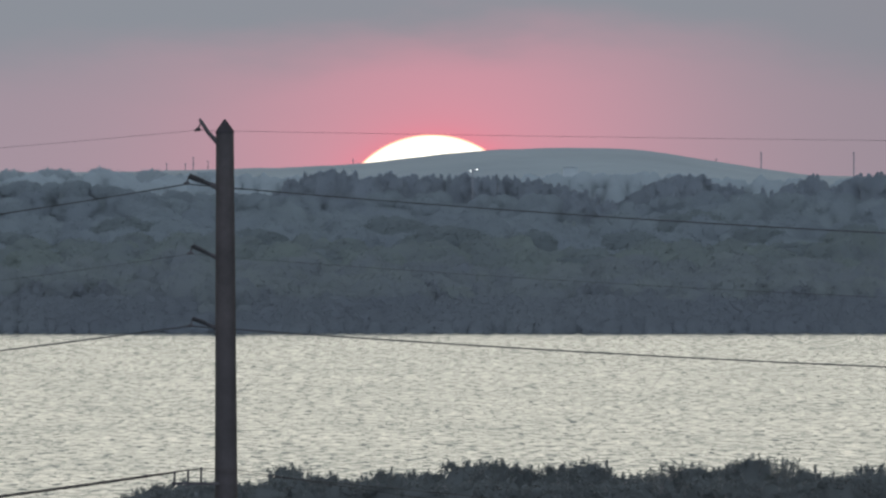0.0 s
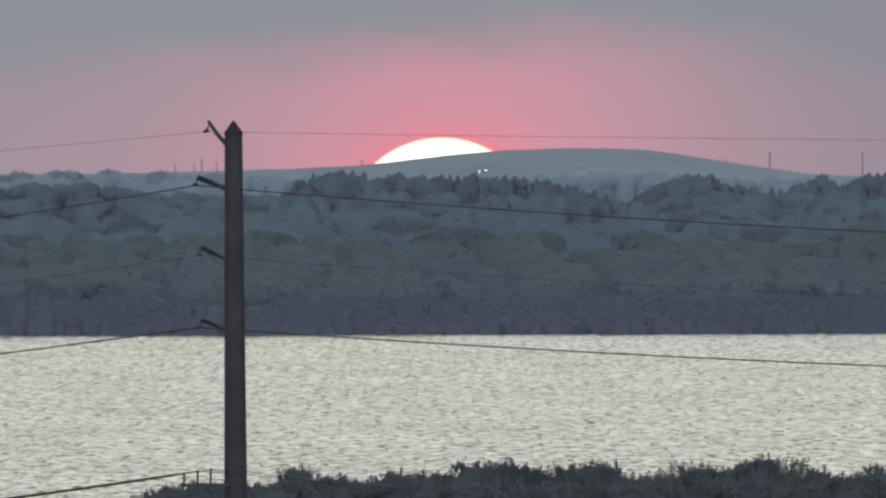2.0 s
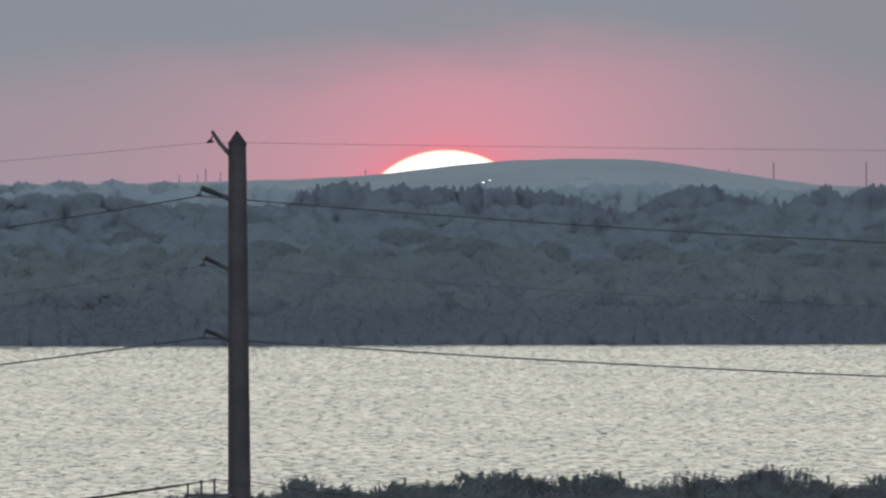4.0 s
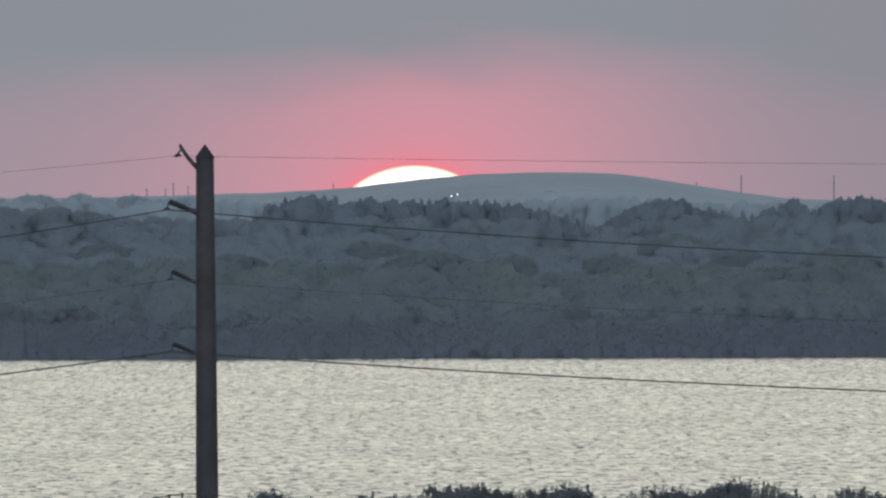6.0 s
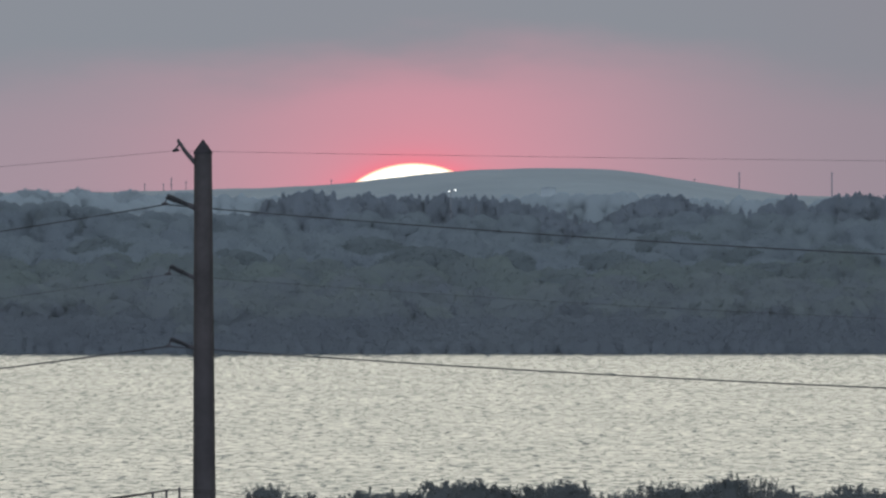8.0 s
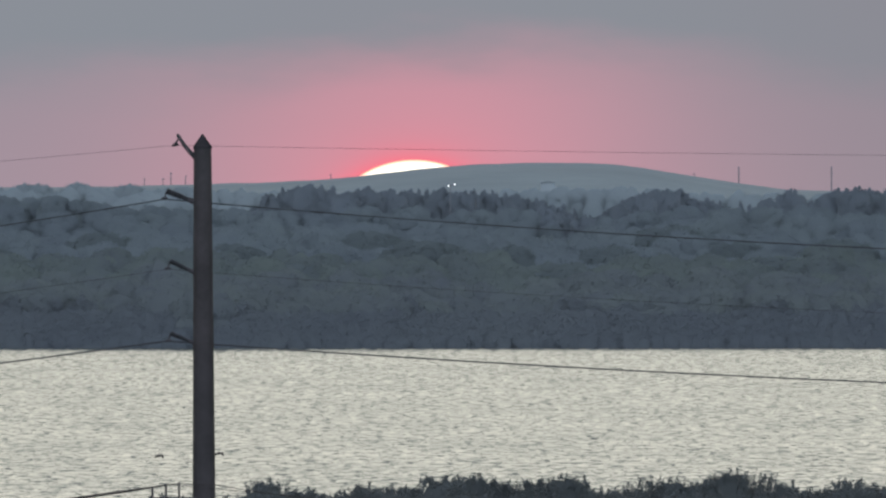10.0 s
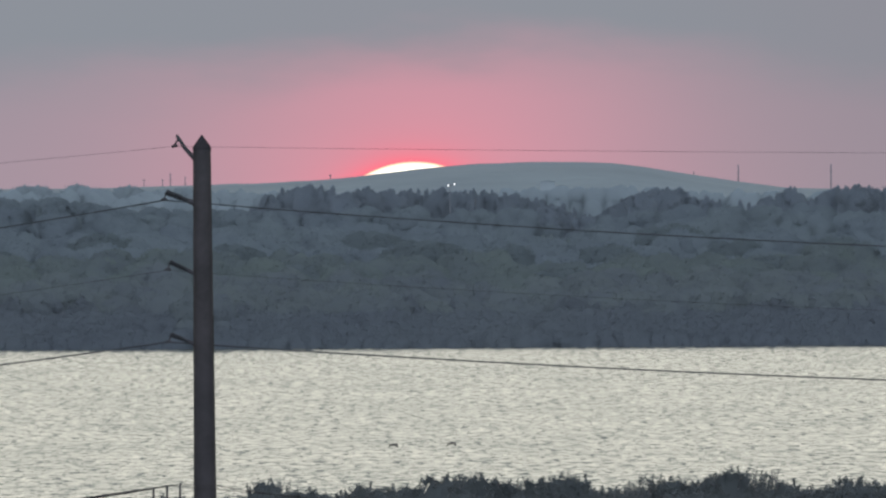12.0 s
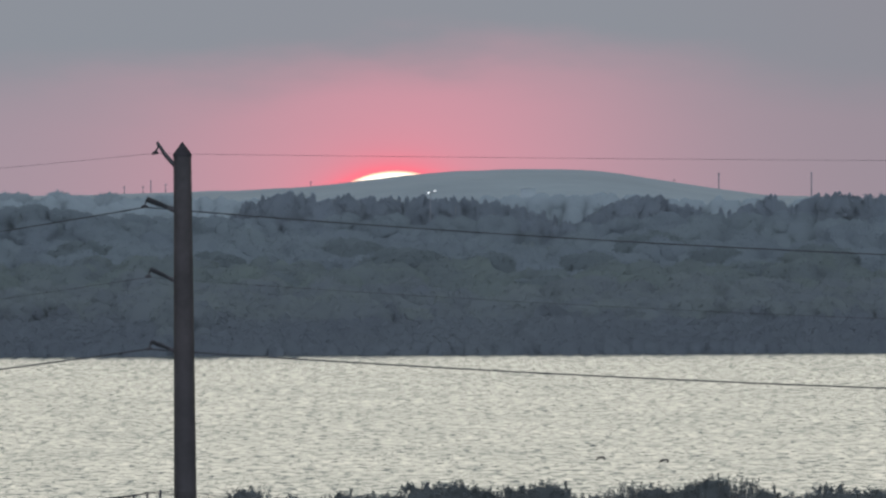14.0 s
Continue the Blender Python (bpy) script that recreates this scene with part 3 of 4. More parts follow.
def build_skyline():
    """Tall trees that stand out of the woods against the sky."""
    lab = "tall grey-green tree rising above the woods"
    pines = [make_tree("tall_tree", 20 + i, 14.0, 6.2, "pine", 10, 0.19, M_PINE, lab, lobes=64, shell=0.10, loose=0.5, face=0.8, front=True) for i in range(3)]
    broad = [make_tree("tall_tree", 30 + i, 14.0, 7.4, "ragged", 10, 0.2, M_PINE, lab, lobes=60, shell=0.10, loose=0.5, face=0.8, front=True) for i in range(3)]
    edge = [make_tree("edge_tree", 35 + i, 14.0, 7.4, "dome", 12, 0.19, M_BACK, "tree at the edge of the inland woods, painted haze grey-blue", lobes=46, shell=0.10, loose=0.5, face=0.8, front=True) for i in range(3)]
    used = set()
    rng = np.random.default_rng(7)
    # fitted to the view: bearing, elevation of the top, in steps; 1 for a pointed crown
    tops = [(-275, -30, 0), (-258, -15, 0), (-243, -5, 1), (-222, -3, 0), (-203, 1, 0), (-187, 1, 0), (-166, -2, 0), (-152, -10, 1), (-136, -12, 0), (-116, -12, 0), (-98, -2, 0),
            (-74, -13, 0), (-56, -7, 0), (-35, -10, 0), (-14, -7, 0), (11, -9, 1), (36, -5, 0), (62, -12, 0), (80, -10, 0), (96, -9, 1), (117, -9, 0), (140, -15, 0), (163, -16, 0), (180, -24, 1),
            (196, -24, 0), (209, -28, 0), (226, -39, 0), (243, -35, 0), (258, -52, 0), (273, -43, 1), (292, -53, 0), (314, -55, 0), (331, -43, 1), (346, -35, 0), (371, -22, 0), (391, -14, 0),
            (412, -8, 0), (432, -7, 0), (455, -8, 0), (470, -26, 0), (496, -24, 0), (520, -28, 0), (537, -42, 0), (552, -46, 1), (567, -31, 1), (582, -36, 1), (600, -40, 0), (613, -24, 0),
            (634, -32, 0), (655, -7, 0), (668, -22, 0), (684, -34, 0), (702, -24, 0), (724, -12, 0), (742, -6, 0), (768, -3, 0), (790, -6, 0), (815, -10, 0), (840, -8, 0), (870, -10, 0)]
    for u, v, pointed in tops:
        d = 2908 + rng.normal() * 12
        top = spot(u, v, d)
        g = float(ground_height(np.array(top.x), np.array(d)))
        s = (top.z - g) / 14.0
        k = s * (0.42 if pointed else 0.55 + 0.16 * rng.random())
        m = pose(top.x, d, g, rz=float(rng.random() * 70 - 35)) @ Matrix.Diagonal((k, k, s, 1))
        tagged(put_tree((pines if pointed else broad)[int(rng.integers(3))], used, m), group="trees on the skyline")
    # lower wood edge
    for i in range(34):
        u = -860 + i * 17.5 + rng.normal() * 5
        d = 2866 + rng.normal() * 8
        v = -46 + 24 * (1 - float(smooth01(u, -640.0, -520.0))) - 10 * (1 - float(smooth01(u, -800.0, -750.0)))
        top = spot(u, v + rng.normal() * 3.5, d)
        g = float(ground_height(np.array(top.x), np.array(d)))
        s = (top.z - g) / 14.0
        m = pose(top.x, d, g, rz=float(rng.random() * 70 - 35)) @ Matrix.Diagonal((s * 0.85, s * 0.85, s, 1))
        tagged(put_tree(edge[i % 3], used, m), group="trees on the skyline")
    # broad dark crowns in the middle of the woods
    oaks = [make_tree("oak_tree", 70 + i, 9.0, 8.0, "dome", 12, 0.16, M_OAK, "broad dark oak crown standing out of the woods", lobes=44, shell=0.08, loose=0.4, face=0.8, front=True) for i in range(3)]
    used = set()
    for i, (u, v, d, w) in enumerate(((6, -99, 2350, 10), (155, -106, 2330, 6.5), (-680, -140, 2250, 9.5), (-225, -140, 2200, 7.5), (330, -106, 2400, 7.5), (640, -128, 2300, 9.5),
                                      (462, -172, 2120, 7.5), (-450, -160, 2160, 8), (60, -182, 2090, 7), (-90, -82, 2520, 8.5), (440, -70, 2600, 9.5), (-560, -84, 2520, 9),
                                      (-330, -104, 2400, 7), (250, -150, 2180, 8), (740, -96, 2440, 9), (-770, -110, 2420, 8), (560, -98, 2460, 7))):
        top = spot(u, v, d)
        g = float(ground_height(np.array(top.x), np.array(float(d))))
        m = pose(top.x, d, g, rz=float(rng.random() * 70 - 35)) @ Matrix.Diagonal((w / 8, w / 8, (top.z - g) / 9, 1))
        tagged(put_tree(oaks[i % 3], used, m), group="oaks in the woods")
    # stand further back, paler by haze painted into its leaves
    far = [make_tree("distant_tree", 40 + i, 14.0, 6.5, "bush", 8, 0.2, M_FARWOODS, "distant tree against the pink sky, pale with painted haze", lobes=36, shell=0.08, loose=0.4, face=0.8, front=True) for i in range(3)]
    used = set()
    for i in range(30):
        u = -860 + i * 17.5 + rng.normal() * 4
        v = -5 + 6.0 * math.sin(u * 0.071) + rng.normal() * 3 - (4 if u > -450 else 0)
        d = 3660 + rng.normal() * 15
        top = spot(u, v, d)
        g = float(ground_height(np.array(top.x), np.array(d)))
        s = (top.z - g) / 14.0
        m = pose(top.x, d, g, rz=float(rng.random() * 70 - 35)) @ Matrix.Diagonal((s * 0.95, s * 0.8, s, 1))
        tagged(put_tree(far[i % 3], used, m), group="distant trees")


def build_shore_trees():
    lab = "low dense tree at the edge of the far shore"
    kinds = [make_tree("shore_tree", 50 + i, 6.0, 5.0, "skirt", 24, 0.18, M_SHORE, lab, lobes=24, shell=0.16, loose=0.4, face=0.8, front=True) for i in range(4)]
    rng = np.random.default_rng(9)
    used = set()
    for row, (y0, n, hm) in enumerate(((1940.8, 38, 1.7), (1943.5, 36, 2.5), (1948, 34, 3.4))):
        for i in range(n):
            x = -56 + 112 * (i + 0.5) / n + rng.normal() * 0.6
            y = y0 + rng.normal() * 0.6
            s = hm / 6.0 * (0.72 + 0.6 * rng.random())
            g = float(ground_height(np.array(x), np.array(y))) - 0.1
            m = pose(x, y, g, rz=float(rng.random() * 70 - 35)) @ Matrix.Diagonal((s * 1.5, s * 1.5, s, 1))
            tagged(put_tree(kinds[int(rng.integers(4))], used, m), group="trees along the far shore")


build_skyline()
build_shore_trees()


# ---- near shore bushes ----
def make_bush(seed, lacy):
    """A mangrove bush 5 m high and 1.6 m across its head: stems, a dense leafy head and fine leafy twigs that stand out of it."""
    rng = np.random.default_rng(seed)
    h, w = 5.0, 1.6
    bush = tagged(new("mangrove_bush"), "sparse twiggy mangrove bush on the near shore" if lacy else "dark leafy mangrove bush on the near shore", "bush")
    cs, rs = [], []
    for i in range(40):
        k = math.sqrt(rng.random())
        a = rng.random() * 2 * math.pi
        r = 0.05 + 0.10 * rng.random() ** 1.5
        deep = (0.42 if lacy else 0.03) + 0.38 * k ** 3 + (0.26 * rng.random() ** 1.5 if i < 24 else 0.7 * rng.random())
        cs.append((0.5 * w * k * math.cos(a), 0.5 * w * k * math.sin(a), h - deep - r * 0.8))
        rs.append((r, r, r * 0.85))
    cs, rs = np.array(cs), np.array(rs)
    for i in range(3):
        bm = bmesh.new()
        a = rng.random() * 6.28
        foot = Vector((0.25 * math.cos(a), 0.25 * math.sin(a), -0.15))
        head = Vector(cs[i * 6])
        tube(bm, [foot, foot.lerp(head, 0.5) + Vector((rng.normal() * 0.12, rng.normal() * 0.12, 0)), head], [0.05, 0.035, 0.012], 5)
        part("stem", bm, M_BARK, bush, "thin grey-brown stem")
    leaves, bm = [], bmesh.new()
    for i in range(95 if lacy else 70):
        j = int(rng.integers(len(cs)))
        b = cs[j] + np.array((rng.normal() * rs[j][0] * 0.5, rng.normal() * rs[j][0] * 0.5, rs[j][2] * 0.5))
        reach = (0.26 + 0.30 * rng.random()) if lacy else (0.06 + 0.17 * rng.random() ** 2)
        lean = 0.24 if lacy else 0.5
        out = np.array((b[0] * 0.6 + rng.normal() * lean, b[1] * 0.6 + rng.normal() * lean, 1.0))
        tip = b + reach * out / np.linalg.norm(out)
        tip[2] = min(tip[2], h + 0.03 * rng.random())
        bend = (b + tip) / 2 + rng.normal(size=3) * 0.025
        tube(bm, [b, bend, tip], [0.009, 0.007, 0.004], 3, caps=False)
        n = 6 if lacy else 5
        ks = np.linspace(0.25, 1.0, n)
        knots = np.array([b + (tip - b) * k for k in ks]) + rng.normal(size=(n, 3)) * 0.016
        leaves.append(leaf_sprays(rng, knots, np.array([(0.020 + 0.040 * k,) * 3 for k in ks]), 260 if lacy else 330, 0.036, loose=0.8, long=1.8, face=0.5))
    cores = [((0, 0, h - (2.0 if lacy else 1.68)), (0.88, 0.88, 1.5)), ((0, 0, h - 3.4), (1.0, 1.0, 2.2))]
    head = canopy_mesh("crown", rng, cs, rs, 260, 0.046, M_MANGROVE, fit=0.84, jitter=0.2, more=np.concatenate(leaves), shell=0.2, loose=0.5, long=1.8, face=0.75, soft=0.9)
    v, f = lobe_faces(rng, np.array([c[0] for c in cores]), np.array([c[1] for c in cores]), rings=12, around=22, fit=1.0, rough=0.035)
    v1 = leaf_sprays(rng, [c[0] for c in cores[:1]], [c[1] for c in cores[:1]], 230, 0.055, shell=0.05, loose=0.35, face=0.88)
    inner = mesh_of("lower_leaves", np.concatenate([v, v1]), np.concatenate([f, np.arange(len(v1), dtype=np.int32).reshape(-1, 3) + len(v)]), M_MANGROVE, smooth=True)
    soft_normals(inner, np.array([c[0] for c in cores]), np.array([c[1] for c in cores]), 264, 0.9)
    tagged(part("brushwood", bm, M_BARK, bush, "fine bare grey-brown brushwood"), kind="stuff")
    part("crown", head, M_MANGROVE, bush)
    part("lower_leaves", inner, M_MANGROVE, bush)
    return bush


def build_bushes():
    dense = [make_bush(60 + i, False) for i in range(5)]
    lacy = [make_bush(80 + i, True) for i in range(3)]
    used = set()
    rng = np.random.default_rng(13)
    # fitted to the view: bearing and elevation of the top in steps, width in steps; 1 for a sparse one
    tops = [(-572, -586, 90, 0), (-533, -567, 80, 0), (-497, -555, 80, 0), (-452, -549, 84, 0), (-402, -550, 80, 0), (-350, -552, 66, 0), (-303, -545, 44, 1), (-276, -522, 64, 0), (-245, -523, 60, 1),
            (-213, -537, 70, 0), (-180, -548, 70, 0), (-142, -543, 70, 0), (-104, -529, 56, 0), (-62, -534, 76, 0), (-16, -530, 60, 0), (32, -516, 70, 0), (68, -515, 80, 0), (102, -514, 76, 0),
            (134, -522, 60, 0), (166, -533, 70, 0), (206, -522, 66, 0), (244, -514, 76, 0), (276, -518, 62, 0), (310, -540, 70, 0), (354, -530, 64, 1), (400, -516, 74, 1), (438, -520, 76, 0),
            (480, -530, 66, 0), (514, -517, 66, 0), (545, -505, 66, 0), (583, -504, 60, 1), (614, -511, 54, 1), (644, -527, 64, 0), (686, -539, 80, 0), (726, -533, 66, 1), (762, -522, 66, 0),
            (802, -530, 80, 0), (852, -528, 90, 0), (900, -532, 90, 0)]
    for i, (u, v, w, sparse) in enumerate(tops):
        d = 600 + rng.normal() * 4
        top = spot(u, v, d)
        g = float(ground_height(np.array(top.x), np.array(d))) - 0.05
        k = 1.3 * w * STEP * d / 1.6
        m = pose(top.x, d, g, rz=float(rng.random() * 80 - 40)) @ Matrix.Diagonal((k, k, (top.z - g) / 5.0, 1))
        src = lacy[i % 3] if sparse else dense[i % 5]
        tagged(put_tree(src, used, m), group="bushes on the near shore")
    # lower growth between and in front of them
    for i in range(24):
        u = -500 + i * 60 + rng.normal() * 10
        d = 590 + rng.normal() * 4
        top = spot(u, (-547 if u > -330 else -566) + rng.normal() * 5, d)
        g = float(ground_height(np.array(top.x), np.array(d))) - 0.05
        m = pose(top.x, d, g, rz=float(rng.random() * 80 - 40)) @ Matrix.Diagonal((1.15, 1.15, (top.z - g) / 5.0, 1))
        tagged(put_tree(dense[i % 5], used, m), group="bushes on the near shore")


build_bushes()


# ---- utility pole, wires ----
PX, PY = -4.126, 400.0
CELL = STEP * PY


def pole_xz(u, v):
    """Place in the pole's plane, relative to the pole's foot, from bearing and elevation steps."""
    p = spot(u, v, PY)
    return Vector((p.x - PX, 0.0, p.z))


def build_pole():
    g = float(ground_height(np.array(PX), np.array(PY)))
    pole = tagged(new("utility_pole"), "dark weathered utility pole with a pointed cap", "utility pole")
    pole.location = (PX, PY, 0)
    top, tip = spot(0, 66, PY).z, spot(0, 89, PY).z
    bm = bmesh.new()
    zs = np.linspace(g - 0.4, top, 14)
    tube(bm, [(0.0036 * (top - z), 0, z) for z in zs], [(0.336 + (top - z) * 0.0143) / 2 for z in zs], 24)
    part("shaft", bm, M_POLE, pole)
    bm = bmesh.new()
    tube(bm, [(0, 0, top - 0.03), (0, 0, top + 0.02), (0, 0, tip)], [0.180, 0.174, 0.012], 16)
    part("cap", bm, M_CAP, pole, "pointed metal cap")
    # top bracket with a hanging insulator
    bm = bmesh.new()
    tube(bm, [pole_xz(-398, 46), pole_xz(-416, 66), pole_xz(-429, 86)], [0.045, 0.038, 0.032], 8)
    arm = part("bracket", bm, M_STEEL, pole, "slanting steel bracket")
    bm = bmesh.new()
    tube(bm, [pole_xz(-429, 84), pole_xz(-430, 90)], [0.034, 0.02], 8)
    part("bracket_tip", bm, M_STEEL, arm)
    bm = bmesh.new()
    a, b = pole_xz(-428, 82), pole_xz(-435, 70)
    tube(bm, [a, a.lerp(b, 0.5), b], [0.014, 0.02, 0.014], 6)
    tube(bm, [pole_xz(-440, 68), pole_xz(-434, 71), pole_xz(-428, 70)], [0.018, 0.038, 0.018], 8)
    part("insulator", bm, M_POLYMER, arm, "small dark insulator with a wire clamp")
    # three post insulators
    for (u0, v0), (u1, v1), fat in (((-398, -32), (-449, -12), 1.0), ((-398, -157), (-443, -136), 0.76), ((-398, -282), (-442, -264), 0.72)):
        a, b = pole_xz(u0, v0), pole_xz(u1, v1)
        d = (b - a).normalized()
        bm = bmesh.new()
        tube(bm, [a, a.lerp(b, 0.5), b], [0.034 * fat, 0.042 * fat, 0.05 * fat], 8)
        n = 8
        for i in range(n):
            c = a.lerp(b, 0.52 + 0.46 * i / (n - 1))
            tube(bm, [c - d * 0.004, c, c + d * 0.02], [0.045 * fat, 0.072 * fat, 0.045 * fat], 10)
        ins = part("post_insulator", bm, M_POLYMER, pole, "ribbed dark post insulator")
        bm = bmesh.new()
        tube(bm, [a - d * 0.02, a + d * 0.16], [0.065 * fat, 0.045 * fat], 8)
        part("base_fitting", bm, M_STEEL, ins)
        bm = bmesh.new()
        e = b + Vector((-0.05, 0, -0.13))
        tube(bm, [b, b.lerp(e, 0.5), e], [0.03, 0.014, 0.012], 6)
        tube(bm, [e + Vector((-0.06, 0, -0.01)), e, e + Vector((0.06, 0, 0.0))], [0.016, 0.03, 0.016], 8)
        part("wire_clamp", bm, M_STEEL, ins)
    return pole


build_pole()


def build_wire(u, v, left, right, r, label, name="power_line", mat=None):
    """A wire that hangs from the pole into both spans; left and right: slopes at the pole, spans of 60 m."""
    p = spot(u, v, PY)
    bm = bmesh.new()
    ss = np.concatenate([np.linspace(-60, -18, 15), np.linspace(-16.5, -0.5, 34), np.array((-0.2, 0.0, 0.2)), np.linspace(0.5, 18, 36), np.linspace(20, 60, 14)])
    pts = []
    for s in ss:
        k = left if s < 0 else right
        pts.append((p.x + s, PY + 0.02 * s, p.z - k * abs(s) + k / 60.0 * s * s))
    tube(bm, pts, r, 6)
    ob = part(name, bm, mat or M_WIRE, None, smooth=True)
    return tagged(ob, label, "cable", "wires on the utility pole")


build_wire(-437, 69, 0.0956, 0.0188, 0.0036, "thin dark overhead wire on the pole top")
build_wire(-453, -26, 0.171, 0.090, 0.013, "dark overhead power line sagging from the pole")
build_wire(-448, -150, 0.150, 0.080, 0.0042, "dark overhead power line sagging from the pole")
build_wire(-448, -277, 0.139, 0.0759, 0.016, "dark overhead power line sagging from the pole")


def build_cable_rack():
    """Telephone cable with a rack of hangers beside the pole."""
    p = spot(-428, -529, PY - 0.3)
    bm = bmesh.new()
    pts = [(p.x - s, p.y, p.z - 0.150 * s + 0.0025 * s * s) for s in np.linspace(60, 0, 60)]
    pts += [(p.x + s, p.y, p.z - 0.05 * s) for s in np.linspace(0.08, 0.7, 6)]
    pts += [(p.x + 0.7 + s, p.y, p.z - 0.035 - 0.16 * s + 0.002 * s * s) for s in np.linspace(0.2, 60, 50)]
    tube(bm, pts, [0.030 if q[0] < p.x else 0.007 for q in pts], 6)
    cable = tagged(part("telephone_cable", bm, M_CABLE, None, smooth=True), "thick black telephone cable sagging from the pole", "cable", "wires on the utility pole")
    bm = bmesh.new()
    q = spot(-428, -533, PY - 0.3)
    pts = [(q.x + s, q.y, q.z - 0.09 * s - 0.001 * s * s) for s in np.linspace(-0.3, 8, 20)]
    tube(bm, pts, 0.006, 5)
    tagged(part("drop_wire", bm, M_CABLE, None, smooth=True), "thin drop wire leaving the pole", "cable", "wires on the utility pole")
    rack = tagged(new("cable_rack"), "small steel rack of hangers under the cable", "bracket")
    rack.location = p
    for u, drop in ((-475, 25), (-451, 27), (-428, 26)):
        x = (u + 428) * CELL
        z = -0.150 * abs(x)
        bm = bmesh.new()
        tube(bm, [(x, -0.04, z + 0.02), (x, -0.04, z - drop * CELL)], 0.024, 6)
        tube(bm, [(x, -0.06, z), (x, 0.03, z)], 0.03, 6)
        part("hanger", bm, M_STEEL, rack)
    bm = bmesh.new()
    block(bm, (-0.55, -0.05, -0.32), (0.34, -0.01, -0.26))
    part("bar", bm, M_STEEL, rack, "flat grey steel bar")


build_cable_rack()


# ---- distant masts, floodlights, shed ----
def build_masts():
    for u, v, w in ((563, 31, 0.22), (727, 31, 0.22), (-159, 19, 0.16), (-489, 12, 0.14), (-456, 12, 0.14), (-442, 22, 0.18), (-416, 16, 0.14), (484, 20, 0.13)):
        d = 4420.0
        p = spot(u, v, d)
        g = float(ground_height(np.array(p.x), np.array(d))) - 0.2
        mast = tagged(new("distant_mast"), "thin grey power mast far off on the horizon", "mast", "masts on the horizon")
        mast.location = (p.x, d, g)
        h = p.z - g
        bm = bmesh.new()
        tube(bm, [(0, 0, 0), (0, 0, h * 0.5), (0, 0, h)], [w, w * 0.85, w * 0.6], 6)
        part("shaft", bm, M_MAST, mast)
        for k in (0.35, 1.5):
            bm = bmesh.new()
            block(bm, (-0.34, -0.05, h - k - 0.04), (0.34, 0.05, h - k + 0.04))
            part("crossarm", bm, M_MAST, mast)


def build_floodlights():
    d = 2840.0
    p = spot(55, -1, d)
    g = float(ground_height(np.array(p.x), np.array(d))) - 0.2
    mast = tagged(new("floodlight_mast"), "tall mast with two lit white floodlights above the trees", "street light")
    mast.location = (p.x, d, g)
    h = p.z - g
    bm = bmesh.new()
    tube(bm, [(-0.2, 0, 0), (-0.2, 0, h)], [0.14, 0.06], 7)
    part("shaft", bm, M_LAMPPOST, mast)
    bm = bmesh.new()
    tube(bm, [(-0.5, 0, h - 0.2), (0.5, 0, h)], 0.06, 6)
    part("crossarm", bm, M_LAMPPOST, mast)
    for x, z in ((-0.42, h - 0.15), (0.42, h + 0.05)):
        bm = bmesh.new()
        tube(bm, [(x, 0.2, z), (x, -0.05, z), (x, -0.12, z)], [0.1, 0.17, 0.19], 10)
        lamp = part("floodlight", bm, M_LAMPPOST, mast)
        bm = bmesh.new()
        tube(bm, [(x, -0.125, z), (x, -0.20, z)], [0.085, 0.06], 12)
        part("lens", bm, M_LAMP, lamp, "glowing white lens")


def build_shed():
    p = spot(225, 3, 3700.0)
    shed = tagged(new("shed"), "small pale building at the foot of the mound", "building")
    g = float(ground_height(np.array(p.x), np.array(p.y))) - 0.2
    shed.location = (p.x, p.y, g)
    h = p.z - g
    bm = block(bmesh.new(), (-1.3, -3, 0), (1.3, 3, h))
    part("wall", bm, M_WALL, shed)
    bm = bmesh.new()
    vs = [bm.verts.new(q) for q in ((-1.5, -3.2, h), (1.5, -3.2, h), (0, -3.2, h + 0.25), (-1.5, 3.2, h), (1.5, 3.2, h), (0, 3.2, h + 0.25))]
    for q in ((0, 1, 2), (5, 4, 3), (0, 2, 5, 3), (1, 4, 5, 2), (0, 3, 4, 1)):
        bm.faces.new([vs[i] for i in q])
    part("roof", bm, M_ROOF, shed)


build_masts()
build_floodlights()
build_shed()


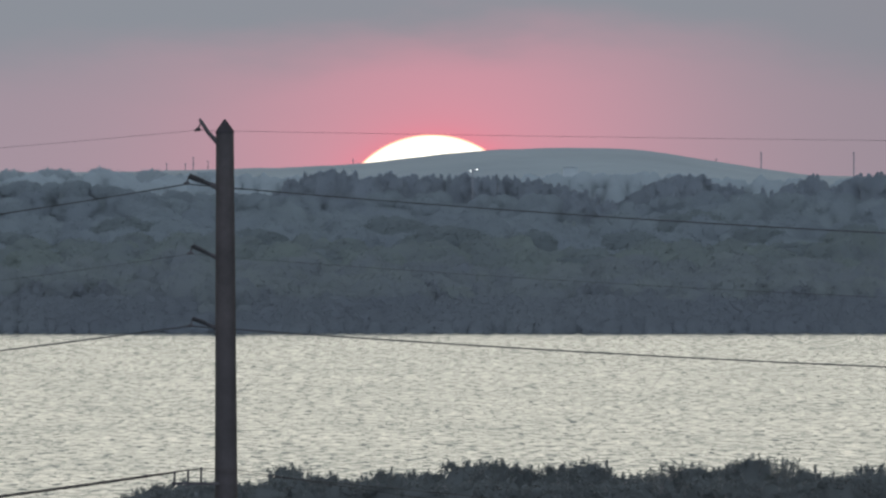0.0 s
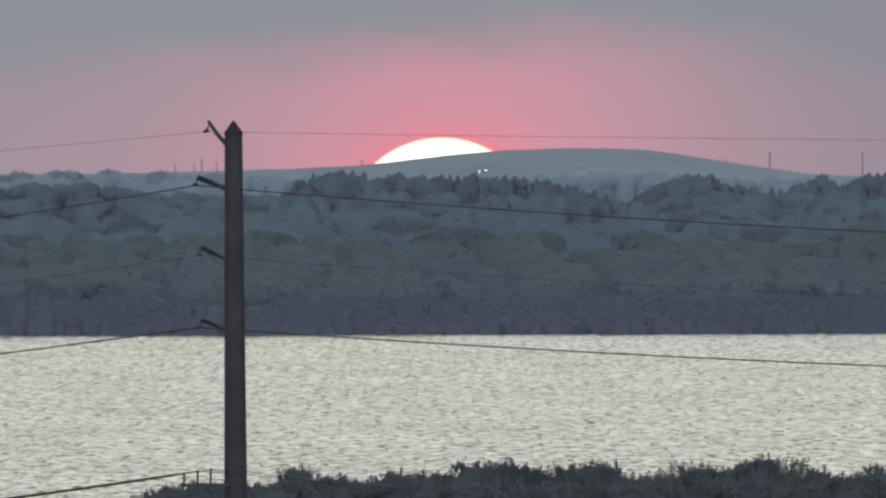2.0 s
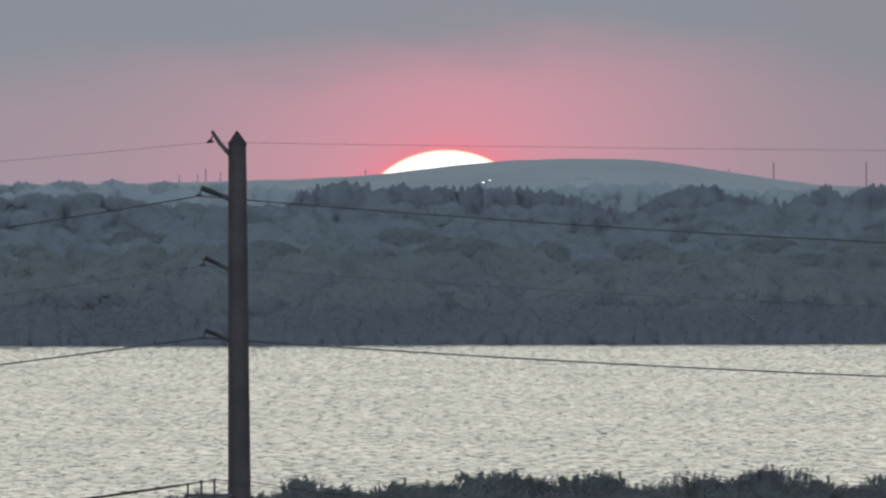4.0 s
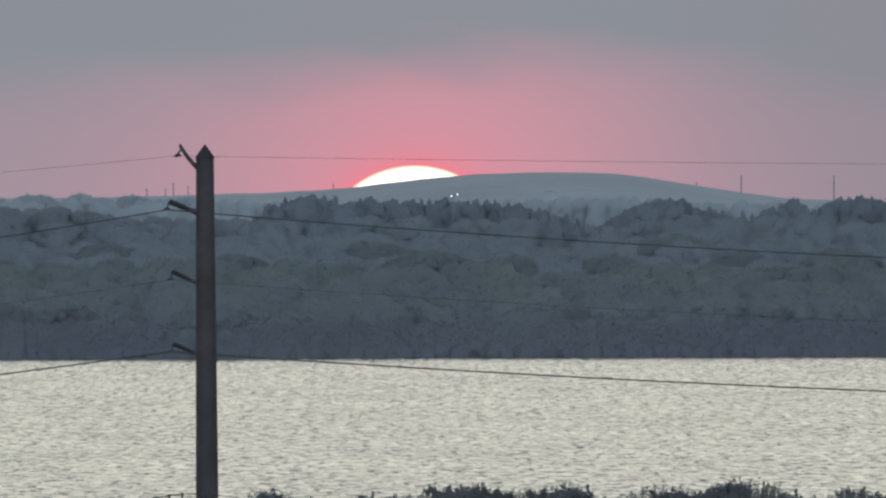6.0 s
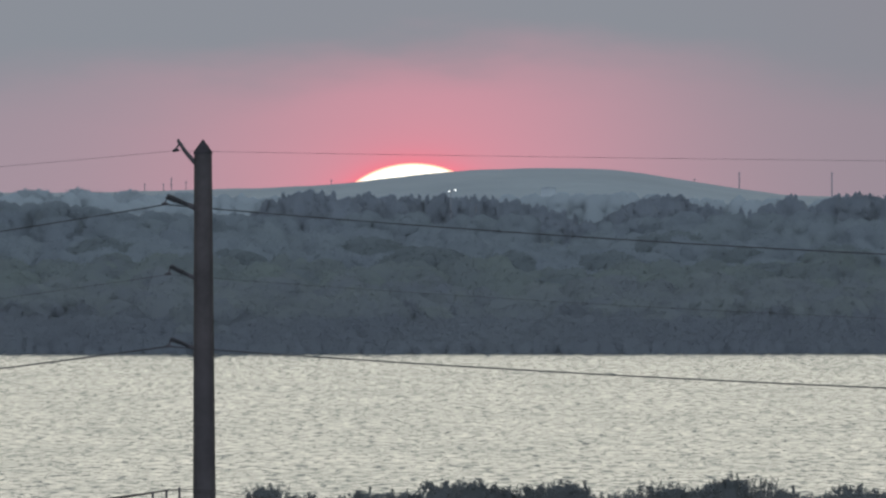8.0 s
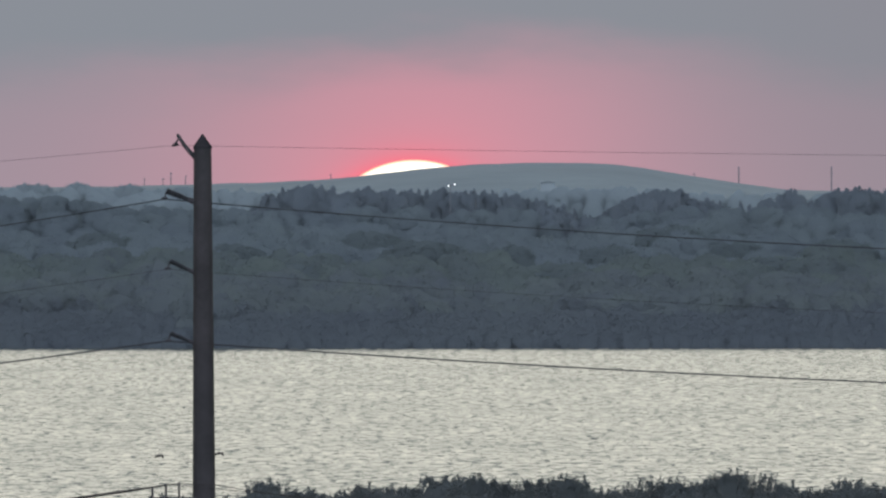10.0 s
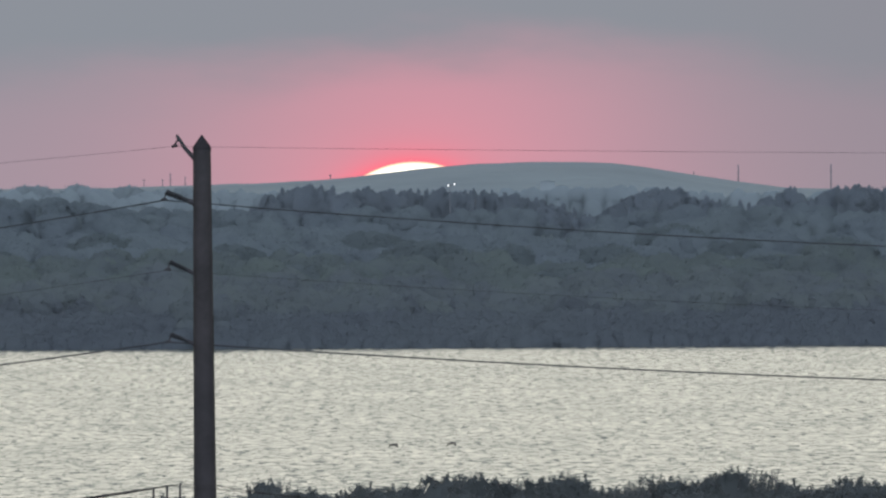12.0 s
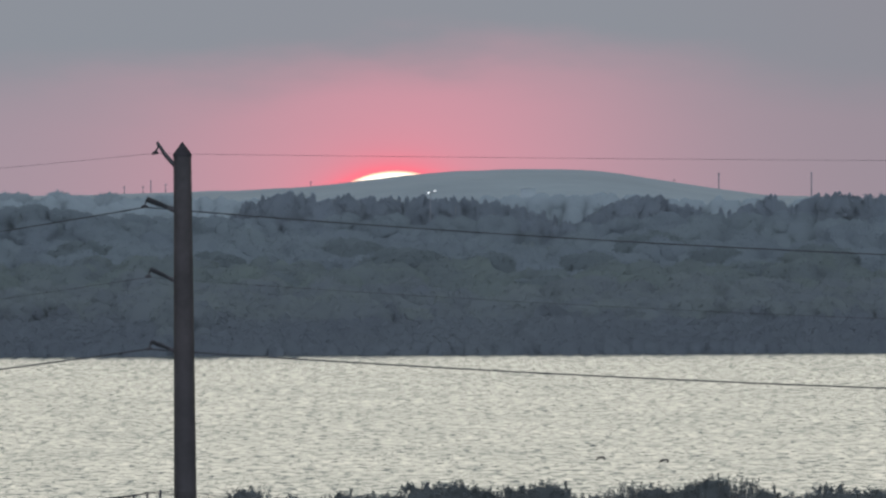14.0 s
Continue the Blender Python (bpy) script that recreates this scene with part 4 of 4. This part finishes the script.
# ---- birds ----
def build_bird():
    bird = tagged(new("bird"), "dark bird flying low over the water with beating wings", "bird", "birds over the lake")
    bm = bmesh.new()
    tube(bm, [(-0.26, 0, 0.0), (-0.16, 0, 0.0), (-0.05, 0, 0.0), (0.08, 0, 0.01), (0.16, 0, 0.02), (0.20, 0, 0.03), (0.25, 0, 0.03), (0.31, 0, 0.02)],
         [0.008, 0.04, 0.065, 0.065, 0.045, 0.035, 0.03, 0.006], 8)
    part("body", bm, M_FEATHER, bird, smooth=True)
    bm = bmesh.new()
    vs = [bm.verts.new(q) for q in ((-0.22, 0.02, 0.01), (-0.38, 0.07, 0.01), (-0.38, -0.07, 0.01), (-0.22, -0.02, 0.01), (-0.28, 0, 0.03), (-0.28, 0, -0.01))]
    for q in ((0, 1, 4), (1, 2, 4), (2, 3, 4), (3, 0, 4), (1, 0, 5), (2, 1, 5), (3, 2, 5), (0, 3, 5)):
        bm.faces.new([vs[i] for i in q])
    part("tail", bm, M_FEATHER, bird)
    wings = []
    for side in (1, -1):
        bm = bmesh.new()
        sec = ((0.0, 0.10, -0.10, 0.022, 0.0), (0.14, 0.12, -0.09, 0.022, 0.03), (0.27, 0.08, -0.09, 0.016, 0.03), (0.38, -0.05, -0.10, 0.005, 0.0))
        rows = []
        for y, front, back, thick, up in sec:
            mid = (front + back) / 2 + 0.03
            rows.append([bm.verts.new((a, y * side, b + up)) for a, b in ((front, 0), (mid, thick), (back, 0), (mid, -thick * 0.4))])
        for r0, r1 in zip(rows, rows[1:]):
            for k in range(4):
                bm.faces.new((r0[k], r0[(k + 1) % 4], r1[(k + 1) % 4], r1[k]))
        bm.faces.new(rows[0])
        bm.faces.new(rows[-1][::-1])
        w = part("wing", bm, M_FEATHER, bird)
        w.location = (0.02, 0.04 * side, 0.03)
        wings.append((w, side))
    return bird, wings


birds = [build_bird(), build_bird()]


# ---- what moves ----
def motions():
    # the sun sinks to the right behind the mound
    walk(sun, [(t, Matrix.Translation(spot(-19.5 + 11.0 * t / 14, -100 - 26.0 * t / 14, SUN_D))) for t in (0.0, 3.5, 7.0, 10.5, 14.0)])
    # the chop drifts towards the near shore
    walk(water, [(t, pose(0.25 * t, -0.9 * t, 0)) for t in (0.0, 7.0, 14.0)])
    # two birds cross to the right and slightly away
    paths = (((0.0, -2583, -530), (8.2, -845, -502), (10.5, -357, -475), (11.0, -252, -470), (11.5, -151, -461), (12.0, -50, -461), (12.5, 46, -456), (13.0, 148, -462), (13.5, 250, -466), (14.0, 352, -473)),
             ((0.0, -2477, -526), (8.2, -739, -498), (10.5, -252, -471), (11.0, -149, -466), (11.5, -48, -457), (12.0, 53, -459), (12.5, 152, -456), (13.0, 255, -461), (13.5, 359, -468), (14.0, 464, -478)))
    for (bird, wings), path in zip(birds, paths):
        rows = []
        for t, u, v in path:
            d = 1100 + 5.0 * (t - 10.5)
            p = spot(u, v, d)
            rows.append((t, pose(p.x, p.y, p.z, rz=38)))
        walk(bird, rows)
        for w, side in wings:
            home = w.location.copy()
            beat = []
            for i in range(169):
                t = i / 12.0
                a = 6 + 34 * math.cos(2 * math.pi * 3.0 * (t - 11.5))
                beat.append((t, Matrix.Translation(home) @ pose(0, 0, 0, rx=side * a)))
            walk(w, beat)


motions()
